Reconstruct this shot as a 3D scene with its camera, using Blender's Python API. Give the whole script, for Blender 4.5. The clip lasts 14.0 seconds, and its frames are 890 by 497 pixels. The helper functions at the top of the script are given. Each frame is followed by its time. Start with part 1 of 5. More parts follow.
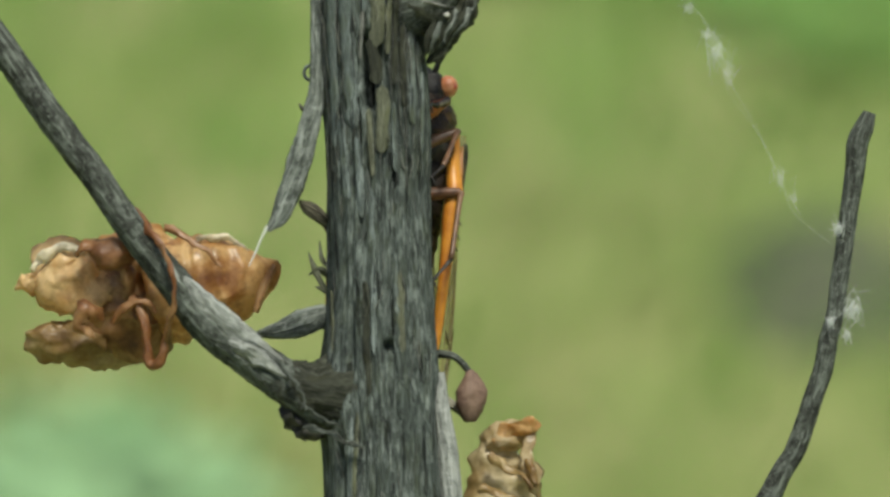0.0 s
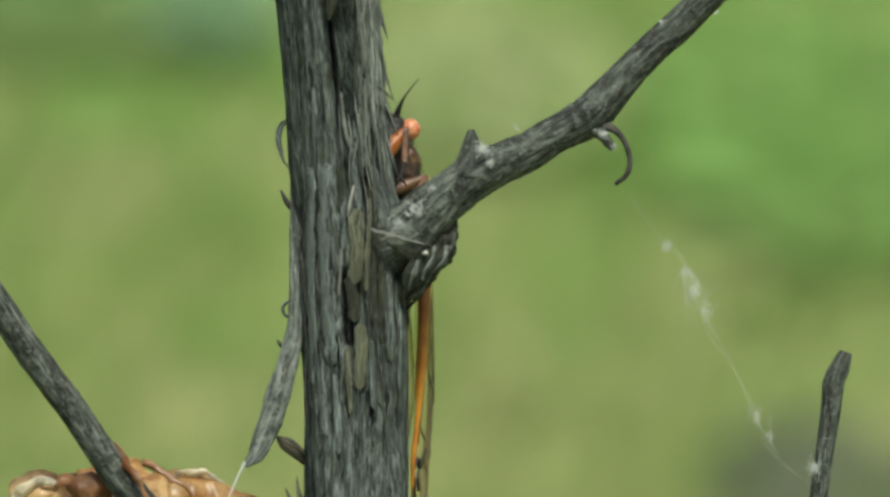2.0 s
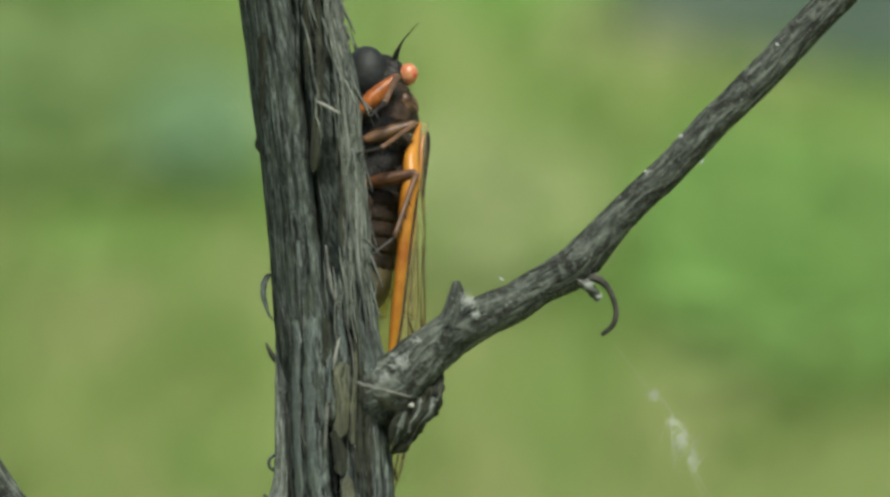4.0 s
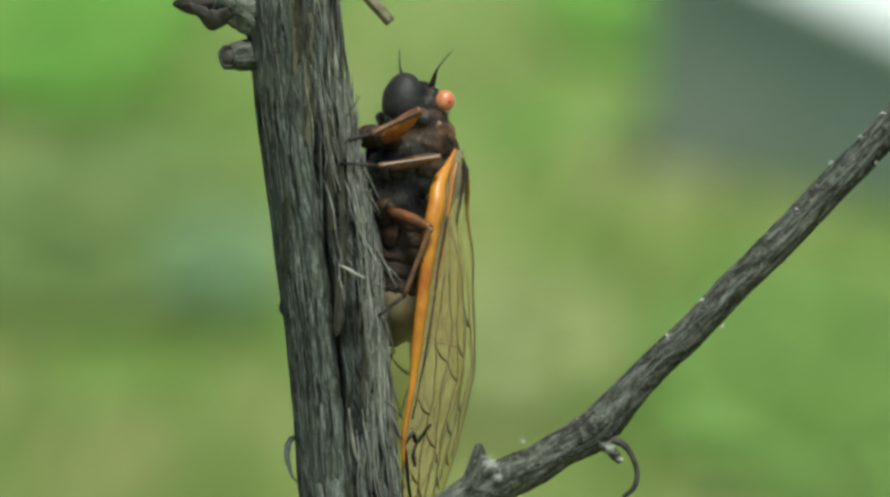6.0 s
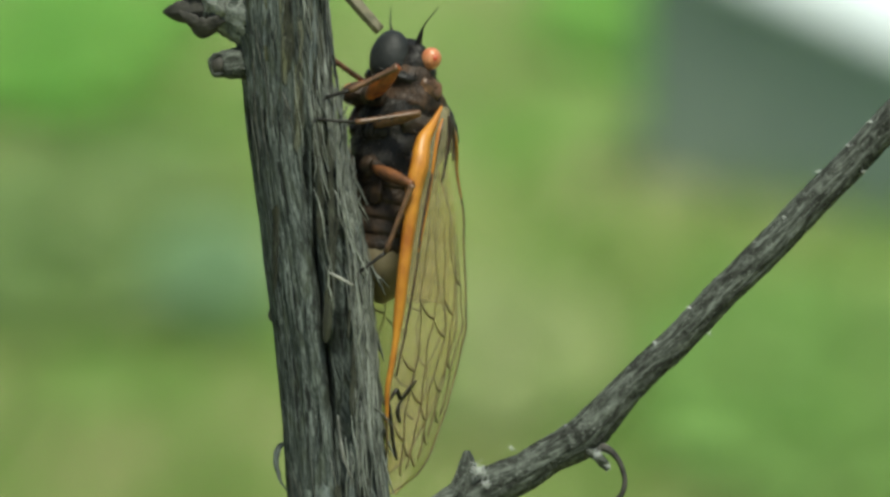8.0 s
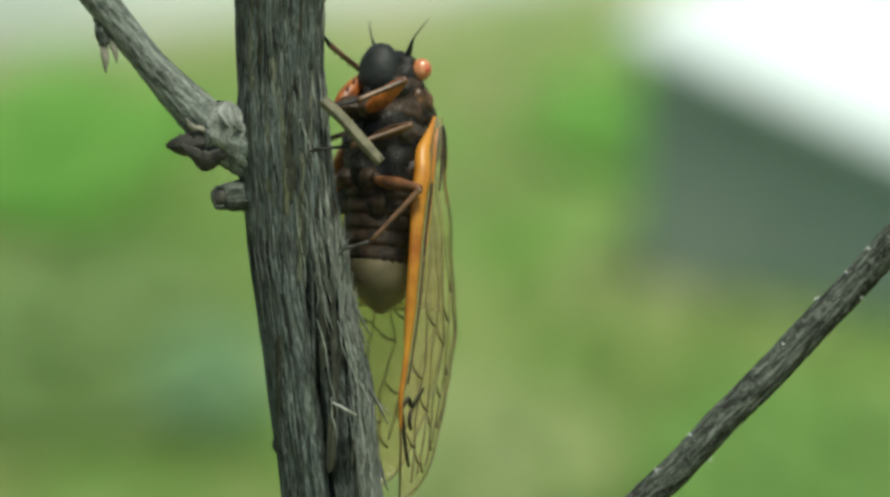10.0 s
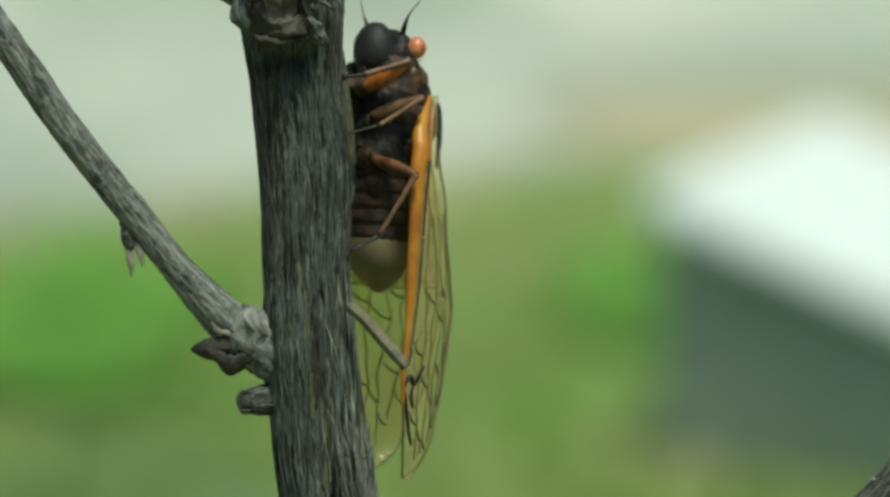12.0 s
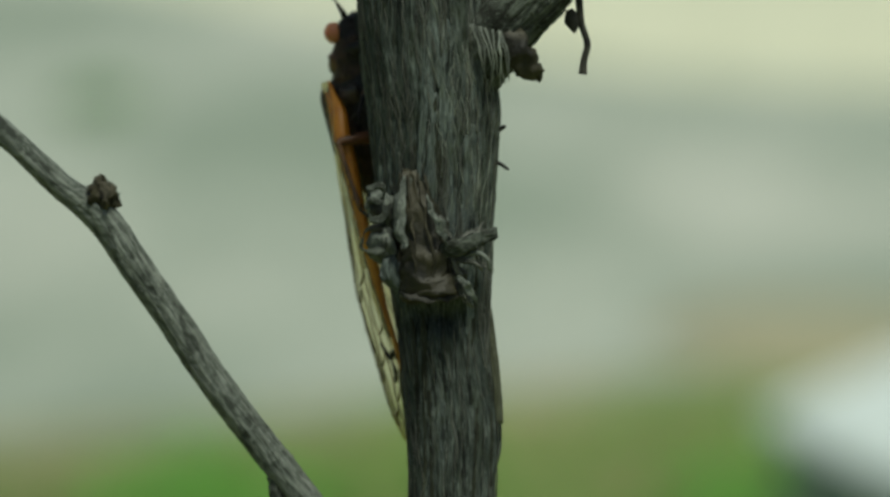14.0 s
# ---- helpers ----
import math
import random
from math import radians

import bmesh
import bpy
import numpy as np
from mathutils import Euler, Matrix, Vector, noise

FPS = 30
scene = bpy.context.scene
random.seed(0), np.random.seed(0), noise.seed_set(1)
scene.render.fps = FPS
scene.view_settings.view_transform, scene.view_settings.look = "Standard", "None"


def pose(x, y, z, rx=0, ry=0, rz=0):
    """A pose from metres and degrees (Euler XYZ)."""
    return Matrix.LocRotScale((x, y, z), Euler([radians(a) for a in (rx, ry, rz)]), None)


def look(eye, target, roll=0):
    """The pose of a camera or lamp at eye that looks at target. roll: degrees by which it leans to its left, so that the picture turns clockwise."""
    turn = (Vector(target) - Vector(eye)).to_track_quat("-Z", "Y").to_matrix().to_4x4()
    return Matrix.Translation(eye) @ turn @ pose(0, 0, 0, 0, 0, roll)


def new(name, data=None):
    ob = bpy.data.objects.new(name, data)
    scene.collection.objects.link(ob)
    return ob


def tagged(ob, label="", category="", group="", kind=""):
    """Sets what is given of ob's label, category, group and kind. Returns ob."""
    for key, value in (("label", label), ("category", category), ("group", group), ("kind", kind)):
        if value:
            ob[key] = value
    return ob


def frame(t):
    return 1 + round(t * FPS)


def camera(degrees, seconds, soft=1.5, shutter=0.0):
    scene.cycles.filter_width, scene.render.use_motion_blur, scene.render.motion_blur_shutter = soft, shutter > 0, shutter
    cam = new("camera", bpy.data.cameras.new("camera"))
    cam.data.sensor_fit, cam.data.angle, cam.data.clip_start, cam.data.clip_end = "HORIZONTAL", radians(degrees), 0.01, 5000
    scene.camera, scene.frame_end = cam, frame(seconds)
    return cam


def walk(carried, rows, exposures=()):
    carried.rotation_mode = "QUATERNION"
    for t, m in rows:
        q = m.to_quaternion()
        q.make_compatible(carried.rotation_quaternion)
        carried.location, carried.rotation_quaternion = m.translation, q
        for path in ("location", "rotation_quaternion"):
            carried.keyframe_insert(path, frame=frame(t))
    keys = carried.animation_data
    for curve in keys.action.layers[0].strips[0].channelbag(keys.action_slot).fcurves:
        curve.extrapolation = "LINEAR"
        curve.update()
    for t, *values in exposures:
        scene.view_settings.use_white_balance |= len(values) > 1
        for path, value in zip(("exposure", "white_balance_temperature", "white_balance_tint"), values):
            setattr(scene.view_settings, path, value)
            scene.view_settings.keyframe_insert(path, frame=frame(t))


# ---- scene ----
from mathutils import Quaternion

# The plan of the plant: u across and v down in twentieths of a millimetre, d metres away from the camera.
# The stalk bows gently away from the camera as it rises, on a circle of radius UNIT / SWING.
UNIT = 5e-5
SWING = 0.8 / 9000
TILT = radians(-22.0)
REACH = 0.45


def tilt_at(v):
    return TILT + SWING * (433 - max(-2600, min(1100, v)))


def frame_at(v):
    """The plan's upward and outward directions at v."""
    p = tilt_at(v)
    return Vector((0, -math.sin(p), math.cos(p))), Vector((0, math.cos(p), math.sin(p)))


def at(u, v, d=0.0):
    p, r = tilt_at(v), UNIT / SWING
    up, out = frame_at(v)
    more = max(-2600, min(1100, v)) - v
    c = Vector(((u - 650) * UNIT, r * (math.cos(p) - math.cos(TILT)), 0.55 + r * (math.sin(p) - math.sin(TILT))))
    return c + up * more * UNIT + out * d


def shot(u, v, zoom, roll):
    """The camera's pose when it aims at the plan's point u, v; roll is taken against the plan."""
    p, a, aim = tilt_at(v), SWING * (u - 650), at(u, v)
    way = Vector((math.sin(a) * math.cos(p), math.cos(a) * math.cos(p), math.sin(p)))
    return look(aim - way * REACH / zoom, aim, roll - math.degrees(math.sin(p) * a))


# ---- camera ----
cam = camera(9.957, 14.0, soft=2.9)
cam.data.dof.use_dof = True
cam.data.dof.focus_distance = 0.447
cam.data.dof.aperture_fstop = 24.0
PATH = [(0.0, 786.0, 433.5, 1.0128, 0.01), (0.5, 720.7, 335.3, 1.0142, 0.25), (1.0, 765.4, 231.5, 1.0112, 0.25),
        (1.5, 798.1, 140.7, 1.0096, 0.33), (2.0, 823.3, 20.1, 1.0090, 0.41), (2.5, 736.3, -40.6, 1.0082, 0.47),
        (3.0, 731.7, -88.1, 1.0063, 0.54), (3.5, 776.4, -143.2, 1.0075, 0.32), (4.0, 847.3, -244.5, 1.0123, 0.01),
        (4.2, 824.2, -278.7, 1.0127, -0.02), (6.3, 800.1, -536.7, 1.0034, 0.08), (6.5, 787.7, -510.5, 1.0030, 0.12),
        (7.0, 801.4, -508.0, 1.0010, 0.16), (7.2, 812.2, -518.9, 1.0016, 0.22), (9.3, 853.1, -637.0, 0.9957, -0.18),
        (9.5, 845.6, -676.6, 0.9949, -0.24), (10.0, 825.2, -772.3, 0.9925, -0.31), (10.5, 767.1, -870.1, 0.9944, -0.21),
        (11.0, 739.0, -959.0, 0.9987, -0.19), (11.5, 760.3, -1048.4, 0.9974, 0.05), (12.0, 780.2, -1135.1, 0.9958, -0.11),
        (12.5, 746.4, -1232.2, 0.9926, -0.25), (13.0, 638.0, -1349.8, 0.9925, -0.05), (13.5, 560.8, -1464.3, 0.9937, 0.44),
        (14.0, 517.6, -1593.1, 0.9889, 0.45)]
walk(cam, [(t, shot(u, v, s, r)) for t, u, v, s, r in PATH], exposures=[(0.0, 0.26, 6500, 4), (4.2, 0.19, 6500, 3), (6.5, 0.19, 6500, 1), (9.5, 0.12, 6500, -2), (11.0, -0.03, 6500, -5), (12.5, -0.38, 6500, -6), (14.0, -0.77, 6500, -6)])

# ---- light: a bright, thinly clouded sky ----
world = bpy.data.worlds.new("sky")
scene.world = world
world.use_nodes = True
wn = world.node_tree.nodes
sky = wn.new("ShaderNodeTexSky")
sky.sky_type, sky.sun_disc, sky.sun_elevation, sky.sun_rotation = "NISHITA", False, radians(73), radians(162)
sky.air_density, sky.dust_density = 1.0, 3.0
world.node_tree.links.new(sky.outputs[0], wn["Background"].inputs[0])
wn["Background"].inputs[1].default_value = 0.085
sun = new("sun", bpy.data.lights.new("sun", "SUN"))
sun.data.energy, sun.data.angle, sun.data.color = 4.0, radians(14), (1.0, 0.955, 0.86)
sun.matrix_world = look((0.16, -0.28, 1.05), (0, 0, 0))


# ---- materials ----
class Nodes:
    """A small builder for a principled material."""

    def __init__(self, name, rough=0.7, metal=0.0):
        self.m = bpy.data.materials.new(name)
        self.m.use_nodes = True
        self.t = self.m.node_tree
        self.bsdf = self.t.nodes["Principled BSDF"]
        self.bsdf.inputs["Roughness"].default_value = rough
        self.bsdf.inputs["Metallic"].default_value = metal

    def add(self, kind, **values):
        n = self.t.nodes.new(kind)
        for k, v in values.items():
            n.inputs[k].default_value = v
        return n

    def link(self, a, b):
        self.t.links.new(a, b)

    def coords(self, which="Object", scale=(1, 1, 1)):
        tc, mp = self.add("ShaderNodeTexCoord"), self.add("ShaderNodeMapping")
        mp.inputs["Scale"].default_value = scale
        self.link(tc.outputs[which], mp.inputs[0])
        return mp.outputs[0]

    def noise(self, vec, scale, detail=4.0, rough=0.55):
        n = self.add("ShaderNodeTexNoise", Scale=scale, Detail=detail, Roughness=rough)
        self.link(vec, n.inputs["Vector"])
        return n.outputs["Fac"]

    def ramp(self, fac, stops):
        r = self.t.nodes.new("ShaderNodeValToRGB")
        while len(r.color_ramp.elements) < len(stops):
            r.color_ramp.elements.new(0.5)
        for e, (p, c) in zip(r.color_ramp.elements, stops):
            e.position, e.color = p, (*c, 1)
        self.link(fac, r.inputs[0])
        return r.outputs[0]

    def mix(self, fac, a, b, mode="MIX"):
        n = self.t.nodes.new("ShaderNodeMix")
        n.data_type, n.blend_type = "RGBA", mode
        for value, slot in ((fac, 0), (a, 6), (b, 7)):
            if hasattr(value, "links"):
                self.link(value, n.inputs[slot])
            else:
                n.inputs[slot].default_value = value if slot == 0 else (*value, 1)
        return n.outputs[2]

    def colour(self, c):
        self.link(c, self.bsdf.inputs["Base Color"])

    def bump(self, fac, strength, distance):
        b = self.add("ShaderNodeBump", Strength=strength, Distance=distance)
        self.link(fac, b.inputs["Height"])
        self.link(b.outputs[0], self.bsdf.inputs["Normal"])


def bark(name, dark, mid, pale, tint, fine=3400.0, long=0.06, vary=0.0):
    """Dry fibrous bark: hair-fine long fibres over broad weathered bands, narrow splits with their shade put into the
    colour, and pale worn flecks.
    """
    n = Nodes(name, 0.9)
    n.bsdf.inputs["Specular IOR Level"].default_value = 0.3
    spots = n.coords("Object")
    fibre = n.noise(n.coords("UV", (1, long * 0.6, 1)), fine * 1.25, 4, 0.65)
    hair = n.noise(n.coords("UV", (1, long * 0.45, 1)), fine * 3.0, 3, 0.7)
    band = n.noise(n.coords("UV", (1, long * 1.4, 1)), fine * 0.3, 4, 0.6)
    broad = n.noise(n.coords("UV", (1, long * 3.0, 1)), fine * 0.11, 3)
    split = n.noise(n.coords("UV", (1, long * 0.55, 1)), fine * 0.55, 4, 0.6)
    blotch, speck = n.noise(spots, 330, 4), n.noise(spots, 2900, 3)
    half = tuple((p + q) / 2 for p, q in zip(mid, pale))
    low = tuple((p + q) / 2 for p, q in zip(dark, mid))
    c = n.ramp(band, [(0.34, low), (0.5, mid), (0.66, half)])
    c = n.mix(0.66, c, n.ramp(fibre, [(0.42, dark), (0.49, mid), (0.59, pale)]))
    c = n.mix(0.42, c, n.ramp(hair, [(0.40, dark), (0.49, mid), (0.60, pale)]))
    c = n.mix(n.ramp(broad, [(0.45, (0, 0, 0)), (0.62, (0.6, 0.6, 0.6))]), c, tint)
    c = n.mix(n.ramp(blotch, [(0.50, (0, 0, 0)), (0.68, (0.5, 0.5, 0.5))]), c, low)
    # Groove shade put into the colour, on the noise that also dents the bump.
    c = n.mix(n.ramp(split, [(0.385, (0.95, 0.95, 0.95)), (0.435, (0, 0, 0))]), c, dark)
    c = n.mix(n.ramp(speck, [(0.62, (0, 0, 0)), (0.72, (0.35, 0.35, 0.35))]), c, pale)
    olive = n.noise(n.coords("UV", (1, 0.35, 1)), 900, 4, 0.6)
    c = n.mix(n.ramp(olive, [(0.50, (0, 0, 0)), (0.66, (0.42, 0.42, 0.42))]), c, (1.1 * mid[0] + 0.006, 1.1 * mid[1] + 0.006, 0.75 * mid[2]))
    if vary:
        info = n.add("ShaderNodeNewGeometry")
        low_mix = n.ramp(info.outputs["Random Per Island"], [(0.0, (1 - vary,) * 3), (0.45, (1 - 0.7 * vary,) * 3), (0.8, (1, 1, 1))])
        c = n.mix(1.0, c, low_mix, "MULTIPLY")
    n.colour(c)
    grey = lambda f: n.ramp(f, [(0.3, (0, 0, 0)), (0.7, (1, 1, 1))])
    n.bump(n.mix(0.35, n.mix(0.4, grey(fibre), grey(split)), grey(hair)), 0.8, 0.00016)
    return n.m


STEM_BARK = bark("weathered_stem_bark", (0.004, 0.0055, 0.0045), (0.041, 0.052, 0.045), (0.24, 0.278, 0.248), (0.025, 0.034, 0.028), 3300.0, 0.17)


def twig_bark(name, dark, mid, pale, patches):
    """Thin mottled bark: dark and lichen-grey patches, a fine long grain and pale crumbs."""
    n = Nodes(name, 0.88)
    n.bsdf.inputs["Specular IOR Level"].default_value = 0.3
    v = n.coords("Object")
    lines, hair = n.noise(n.coords("UV", (1, 0.12, 1)), 2600, 4, 0.6), n.noise(n.coords("UV", (1, 0.08, 1)), 7500, 3, 0.65)
    patch, grain, fine = n.noise(n.coords("UV", (1, 0.45, 1)), 520, 5, 0.62), n.noise(v, 1300, 5, 0.7), n.noise(v, 5200, 3)
    lichen = n.noise(n.coords("UV", (1, 0.6, 1)), 800, 5, 0.65)
    c = n.ramp(lines, [(0.36, dark), (0.5, mid), (0.66, pale)])
    c = n.mix(0.3, c, n.ramp(hair, [(0.4, dark), (0.5, mid), (0.63, pale)]))
    c = n.mix(n.ramp(patch, [(0.60 - 0.3 * patches, (0, 0, 0)), (0.70 - 0.3 * patches, (0.85, 0.85, 0.85))]), c, dark)
    c = n.mix(n.ramp(lichen, [(0.52, (0, 0, 0)), (0.68, (0.42, 0.42, 0.42))]), c, pale)
    c = n.mix(n.ramp(grain, [(0.52, (0, 0, 0)), (0.68, (0.45, 0.45, 0.45))]), c, pale)
    c = n.mix(n.ramp(fine, [(0.62, (0, 0, 0)), (0.72, (0.4, 0.4, 0.4))]), c, (0.40, 0.43, 0.38))
    n.colour(c)
    n.bump(n.mix(0.5, n.ramp(grain, [(0.3, (0, 0, 0)), (0.7, (1, 1, 1))]), n.ramp(lines, [(0.3, (0, 0, 0)), (0.7, (1, 1, 1))])), 0.9, 0.0003)
    return n.m


TWIG_BARK = twig_bark("twig_bark", (0.014, 0.0155, 0.011), (0.054, 0.062, 0.050), (0.195, 0.22, 0.185), 0.44)
GREY_TWIG = twig_bark("grey_twig_bark", (0.032, 0.038, 0.031), (0.135, 0.153, 0.132), (0.34, 0.37, 0.33), 0.33)
OLIVE_BARK = bark("olive_bark", (0.010, 0.009, 0.006), (0.055, 0.05, 0.033), (0.21, 0.195, 0.145), (0.04, 0.036, 0.02), 3000, 0.12)
PALE_BARK = twig_bark("worn_twig_bark", (0.085, 0.092, 0.08), (0.23, 0.245, 0.22), (0.42, 0.44, 0.40), 0.12)
FIBRE = bark("bark_fibre", (0.05, 0.054, 0.045), (0.19, 0.197, 0.17), (0.52, 0.53, 0.475), (0.11, 0.118, 0.095), 7000, 0.06, 0.55)
SHRED = bark("bark_shred", (0.09, 0.102, 0.085), (0.33, 0.365, 0.31), (0.70, 0.74, 0.66), (0.22, 0.245, 0.205), 9000, 0.06, 0.58)
STRIP_BARK = bark("grey_bark_strip", (0.018, 0.023, 0.021), (0.10, 0.122, 0.112), (0.31, 0.36, 0.335), (0.06, 0.074, 0.068), 4200, 0.12)
PALE_TIP = bark("pale_splinter", (0.3, 0.3, 0.26), (0.45, 0.45, 0.40), (0.6, 0.6, 0.54), (0.4, 0.4, 0.35), 5200)
PALE_WOOD = bark("bare_wood", (0.022, 0.024, 0.014), (0.10, 0.108, 0.070), (0.24, 0.25, 0.175), (0.06, 0.064, 0.04), 5200, 0.12)
UMBER_BARK = bark("umber_bark", (0.005, 0.0058, 0.004), (0.025, 0.0275, 0.018), (0.09, 0.098, 0.07), (0.017, 0.019, 0.0115), 3600, 0.2)


def plain(name, a, b, scale, rough=0.6, bump=0.0, coat=0.0, gloss=0.5):
    n = Nodes(name, rough)
    n.bsdf.inputs["Specular IOR Level"].default_value = gloss
    v = n.coords("Object")
    f = n.noise(v, scale, 4)
    n.colour(n.ramp(f, [(0.32, a), (0.68, b)]))
    if bump:
        n.bump(n.noise(v, scale * 4, 3), 0.6, bump)
    n.bsdf.inputs["Coat Weight"].default_value = coat
    return n.m


BROWN_BASE = plain("brown_leaf_base", (0.008, 0.0075, 0.004), (0.055, 0.049, 0.026), 330, 0.6, 3e-4)
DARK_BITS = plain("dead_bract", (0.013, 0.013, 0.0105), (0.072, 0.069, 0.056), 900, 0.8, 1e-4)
DRY_LEAF = plain("dry_leaf", (0.13, 0.125, 0.09), (0.30, 0.29, 0.22), 700, 0.8, 1e-4)
TAN_TWIG = plain("tan_twig", (0.085, 0.08, 0.045), (0.18, 0.165, 0.10), 900, 0.7, 5e-5)
BUD = plain("reddish_bud", (0.095, 0.055, 0.036), (0.19, 0.125, 0.085), 900, 0.7, 1e-4)


def silk():
    n = Nodes("silk", 0.6)
    n.bsdf.inputs["Base Color"].default_value = (0.8, 0.84, 0.8, 1)
    clear, mix = n.add("ShaderNodeBsdfTransparent"), n.add("ShaderNodeMixShader", Fac=0.34)
    n.link(clear.outputs[0], mix.inputs[1])
    n.link(n.bsdf.outputs[0], mix.inputs[2])
    n.link(mix.outputs[0], n.t.nodes["Material Output"].inputs[0])
    return n.m


SILK = silk()
BLACK_SHELL = plain("black_cuticle", (0.005, 0.005, 0.0045), (0.028, 0.025, 0.02), 700, 0.5, 2e-4, 0.0, 0.3)
DOME_SHELL = plain("dull_black_cuticle", (0.011, 0.013, 0.012), (0.023, 0.026, 0.024), 500, 0.62, 1e-4, 0.0, 0.4)
GREY_SHELL = plain("grey_cuticle", (0.022, 0.019, 0.015), (0.072, 0.056, 0.04), 600, 0.5, 4e-5)
BROWN_SHELL = plain("brown_cuticle", (0.010, 0.009, 0.0075), (0.075, 0.045, 0.026), 600, 0.55, 2e-4, 0.0, 0.3)
BELLY = plain("belly_cuticle", (0.008, 0.007, 0.005), (0.05, 0.03, 0.017), 800, 0.55, 2e-4, 0.0, 0.3)
TAN_TIP = plain("tan_cuticle", (0.12, 0.10, 0.055), (0.20, 0.165, 0.095), 500, 0.5, 4e-5)
RED_EYE = plain("red_eye", (0.45, 0.13, 0.05), (0.62, 0.28, 0.13), 1500, 0.35, 3e-5, 0.35)
PUPIL = plain("dark_eye_spot", (0.45, 0.05, 0.02), (0.5, 0.08, 0.03), 900, 0.3)
ORANGE = plain("orange_vein", (0.32, 0.105, 0.010), (0.56, 0.25, 0.028), 420, 0.42, 3e-5)
ORANGE_LEG = plain("orange_leg", (0.11, 0.026, 0.007), (0.42, 0.125, 0.02), 700, 0.45, 1e-4)
RUST_LEG = plain("rusty_leg", (0.035, 0.018, 0.009), (0.21, 0.078, 0.024), 700, 0.5, 1e-4)
BROWN_LEG = plain("brown_leg", (0.04, 0.024, 0.014), (0.19, 0.10, 0.05), 700, 0.45, 3e-5)
PALE_VEIN = plain("pale_vein", (0.22, 0.19, 0.10), (0.36, 0.33, 0.21), 500, 0.35)
VEIN = plain("brown_vein", (0.05, 0.038, 0.014), (0.17, 0.125, 0.045), 500, 0.5)


def membrane():
    n = Nodes("wing_membrane", 0.2)
    f = n.noise(n.coords("Object"), 240, 3)
    clear = n.add("ShaderNodeBsdfTransparent")
    n.link(n.ramp(f, [(0.3, (0.80, 0.73, 0.46)), (0.7, (0.95, 0.92, 0.72))]), clear.inputs[0])
    n.bsdf.inputs["Base Color"].default_value = (0.62, 0.55, 0.32, 1)
    n.bump(n.noise(n.coords("Object"), 650, 2), 0.8, 4e-4)
    mix = n.add("ShaderNodeMixShader", Fac=0.3)
    n.link(clear.outputs[0], mix.inputs[1])
    n.link(n.bsdf.outputs[0], mix.inputs[2])
    n.link(mix.outputs[0], n.t.nodes["Material Output"].inputs[0])
    return n.m


MEMBRANE = membrane()


def husk(name, a, b, c, pale=0.0):
    """Thin, glossy, half-transparent shed skin."""
    n = Nodes(name, 0.42)
    n.bsdf.inputs["Coat Weight"].default_value = 0.6
    n.bsdf.inputs["Coat Roughness"].default_value = 0.3
    v = n.coords("Object")
    col = n.ramp(n.noise(v, 230, 5, 0.6), [(0.33 - pale, a), (0.46 - pale, b), (0.60 - pale, c)])
    col = n.mix(n.ramp(n.noise(v, 900, 4, 0.6), [(0.47, (0, 0, 0)), (0.66, (0.5, 0.5, 0.5))]), col, tuple(0.6 * q for q in a))
    n.colour(col)
    n.bump(n.noise(v, 1100, 5, 0.7), 0.9, 3e-4)
    tr, clear = n.add("ShaderNodeBsdfTranslucent"), n.add("ShaderNodeBsdfTransparent")
    n.link(col, tr.inputs[0])
    n.link(n.mix(0.5, col, (1, 1, 1)), clear.inputs[0])
    glow, mix = n.add("ShaderNodeMixShader", Fac=0.12), n.add("ShaderNodeMixShader", Fac=0.52)
    n.link(tr.outputs[0], glow.inputs[1])
    n.link(clear.outputs[0], glow.inputs[2])
    n.link(n.bsdf.outputs[0], mix.inputs[1])
    n.link(glow.outputs[0], mix.inputs[2])
    n.link(mix.outputs[0], n.t.nodes["Material Output"].inputs[0])
    return n.m


HUSK = husk("husk", (0.44, 0.21, 0.065), (0.64, 0.37, 0.13), (0.90, 0.66, 0.33), 0.03)
HUSK_LIT_RIM = husk("husk_rim", (0.62, 0.45, 0.22), (0.88, 0.76, 0.50), (0.95, 0.90, 0.74), 0.05)
HUSK_OLIVE = husk("husk_olive", (0.18, 0.095, 0.022), (0.34, 0.21, 0.065), (0.52, 0.39, 0.17))
HUSK_STRAW = husk("husk_straw", (0.25, 0.155, 0.055), (0.44, 0.32, 0.145), (0.64, 0.53, 0.31), 0.04)
HUSK_ABDOMEN = husk("husk_abdomen", (0.24, 0.09, 0.022), (0.50, 0.26, 0.08), (0.76, 0.52, 0.23))
HUSK_LEG = husk("husk_leg", (0.17, 0.052, 0.014), (0.31, 0.125, 0.038), (0.44, 0.24, 0.10))
HUSK_RED = husk("husk_red", (0.16, 0.06, 0.02), (0.36, 0.17, 0.06), (0.60, 0.38, 0.18))


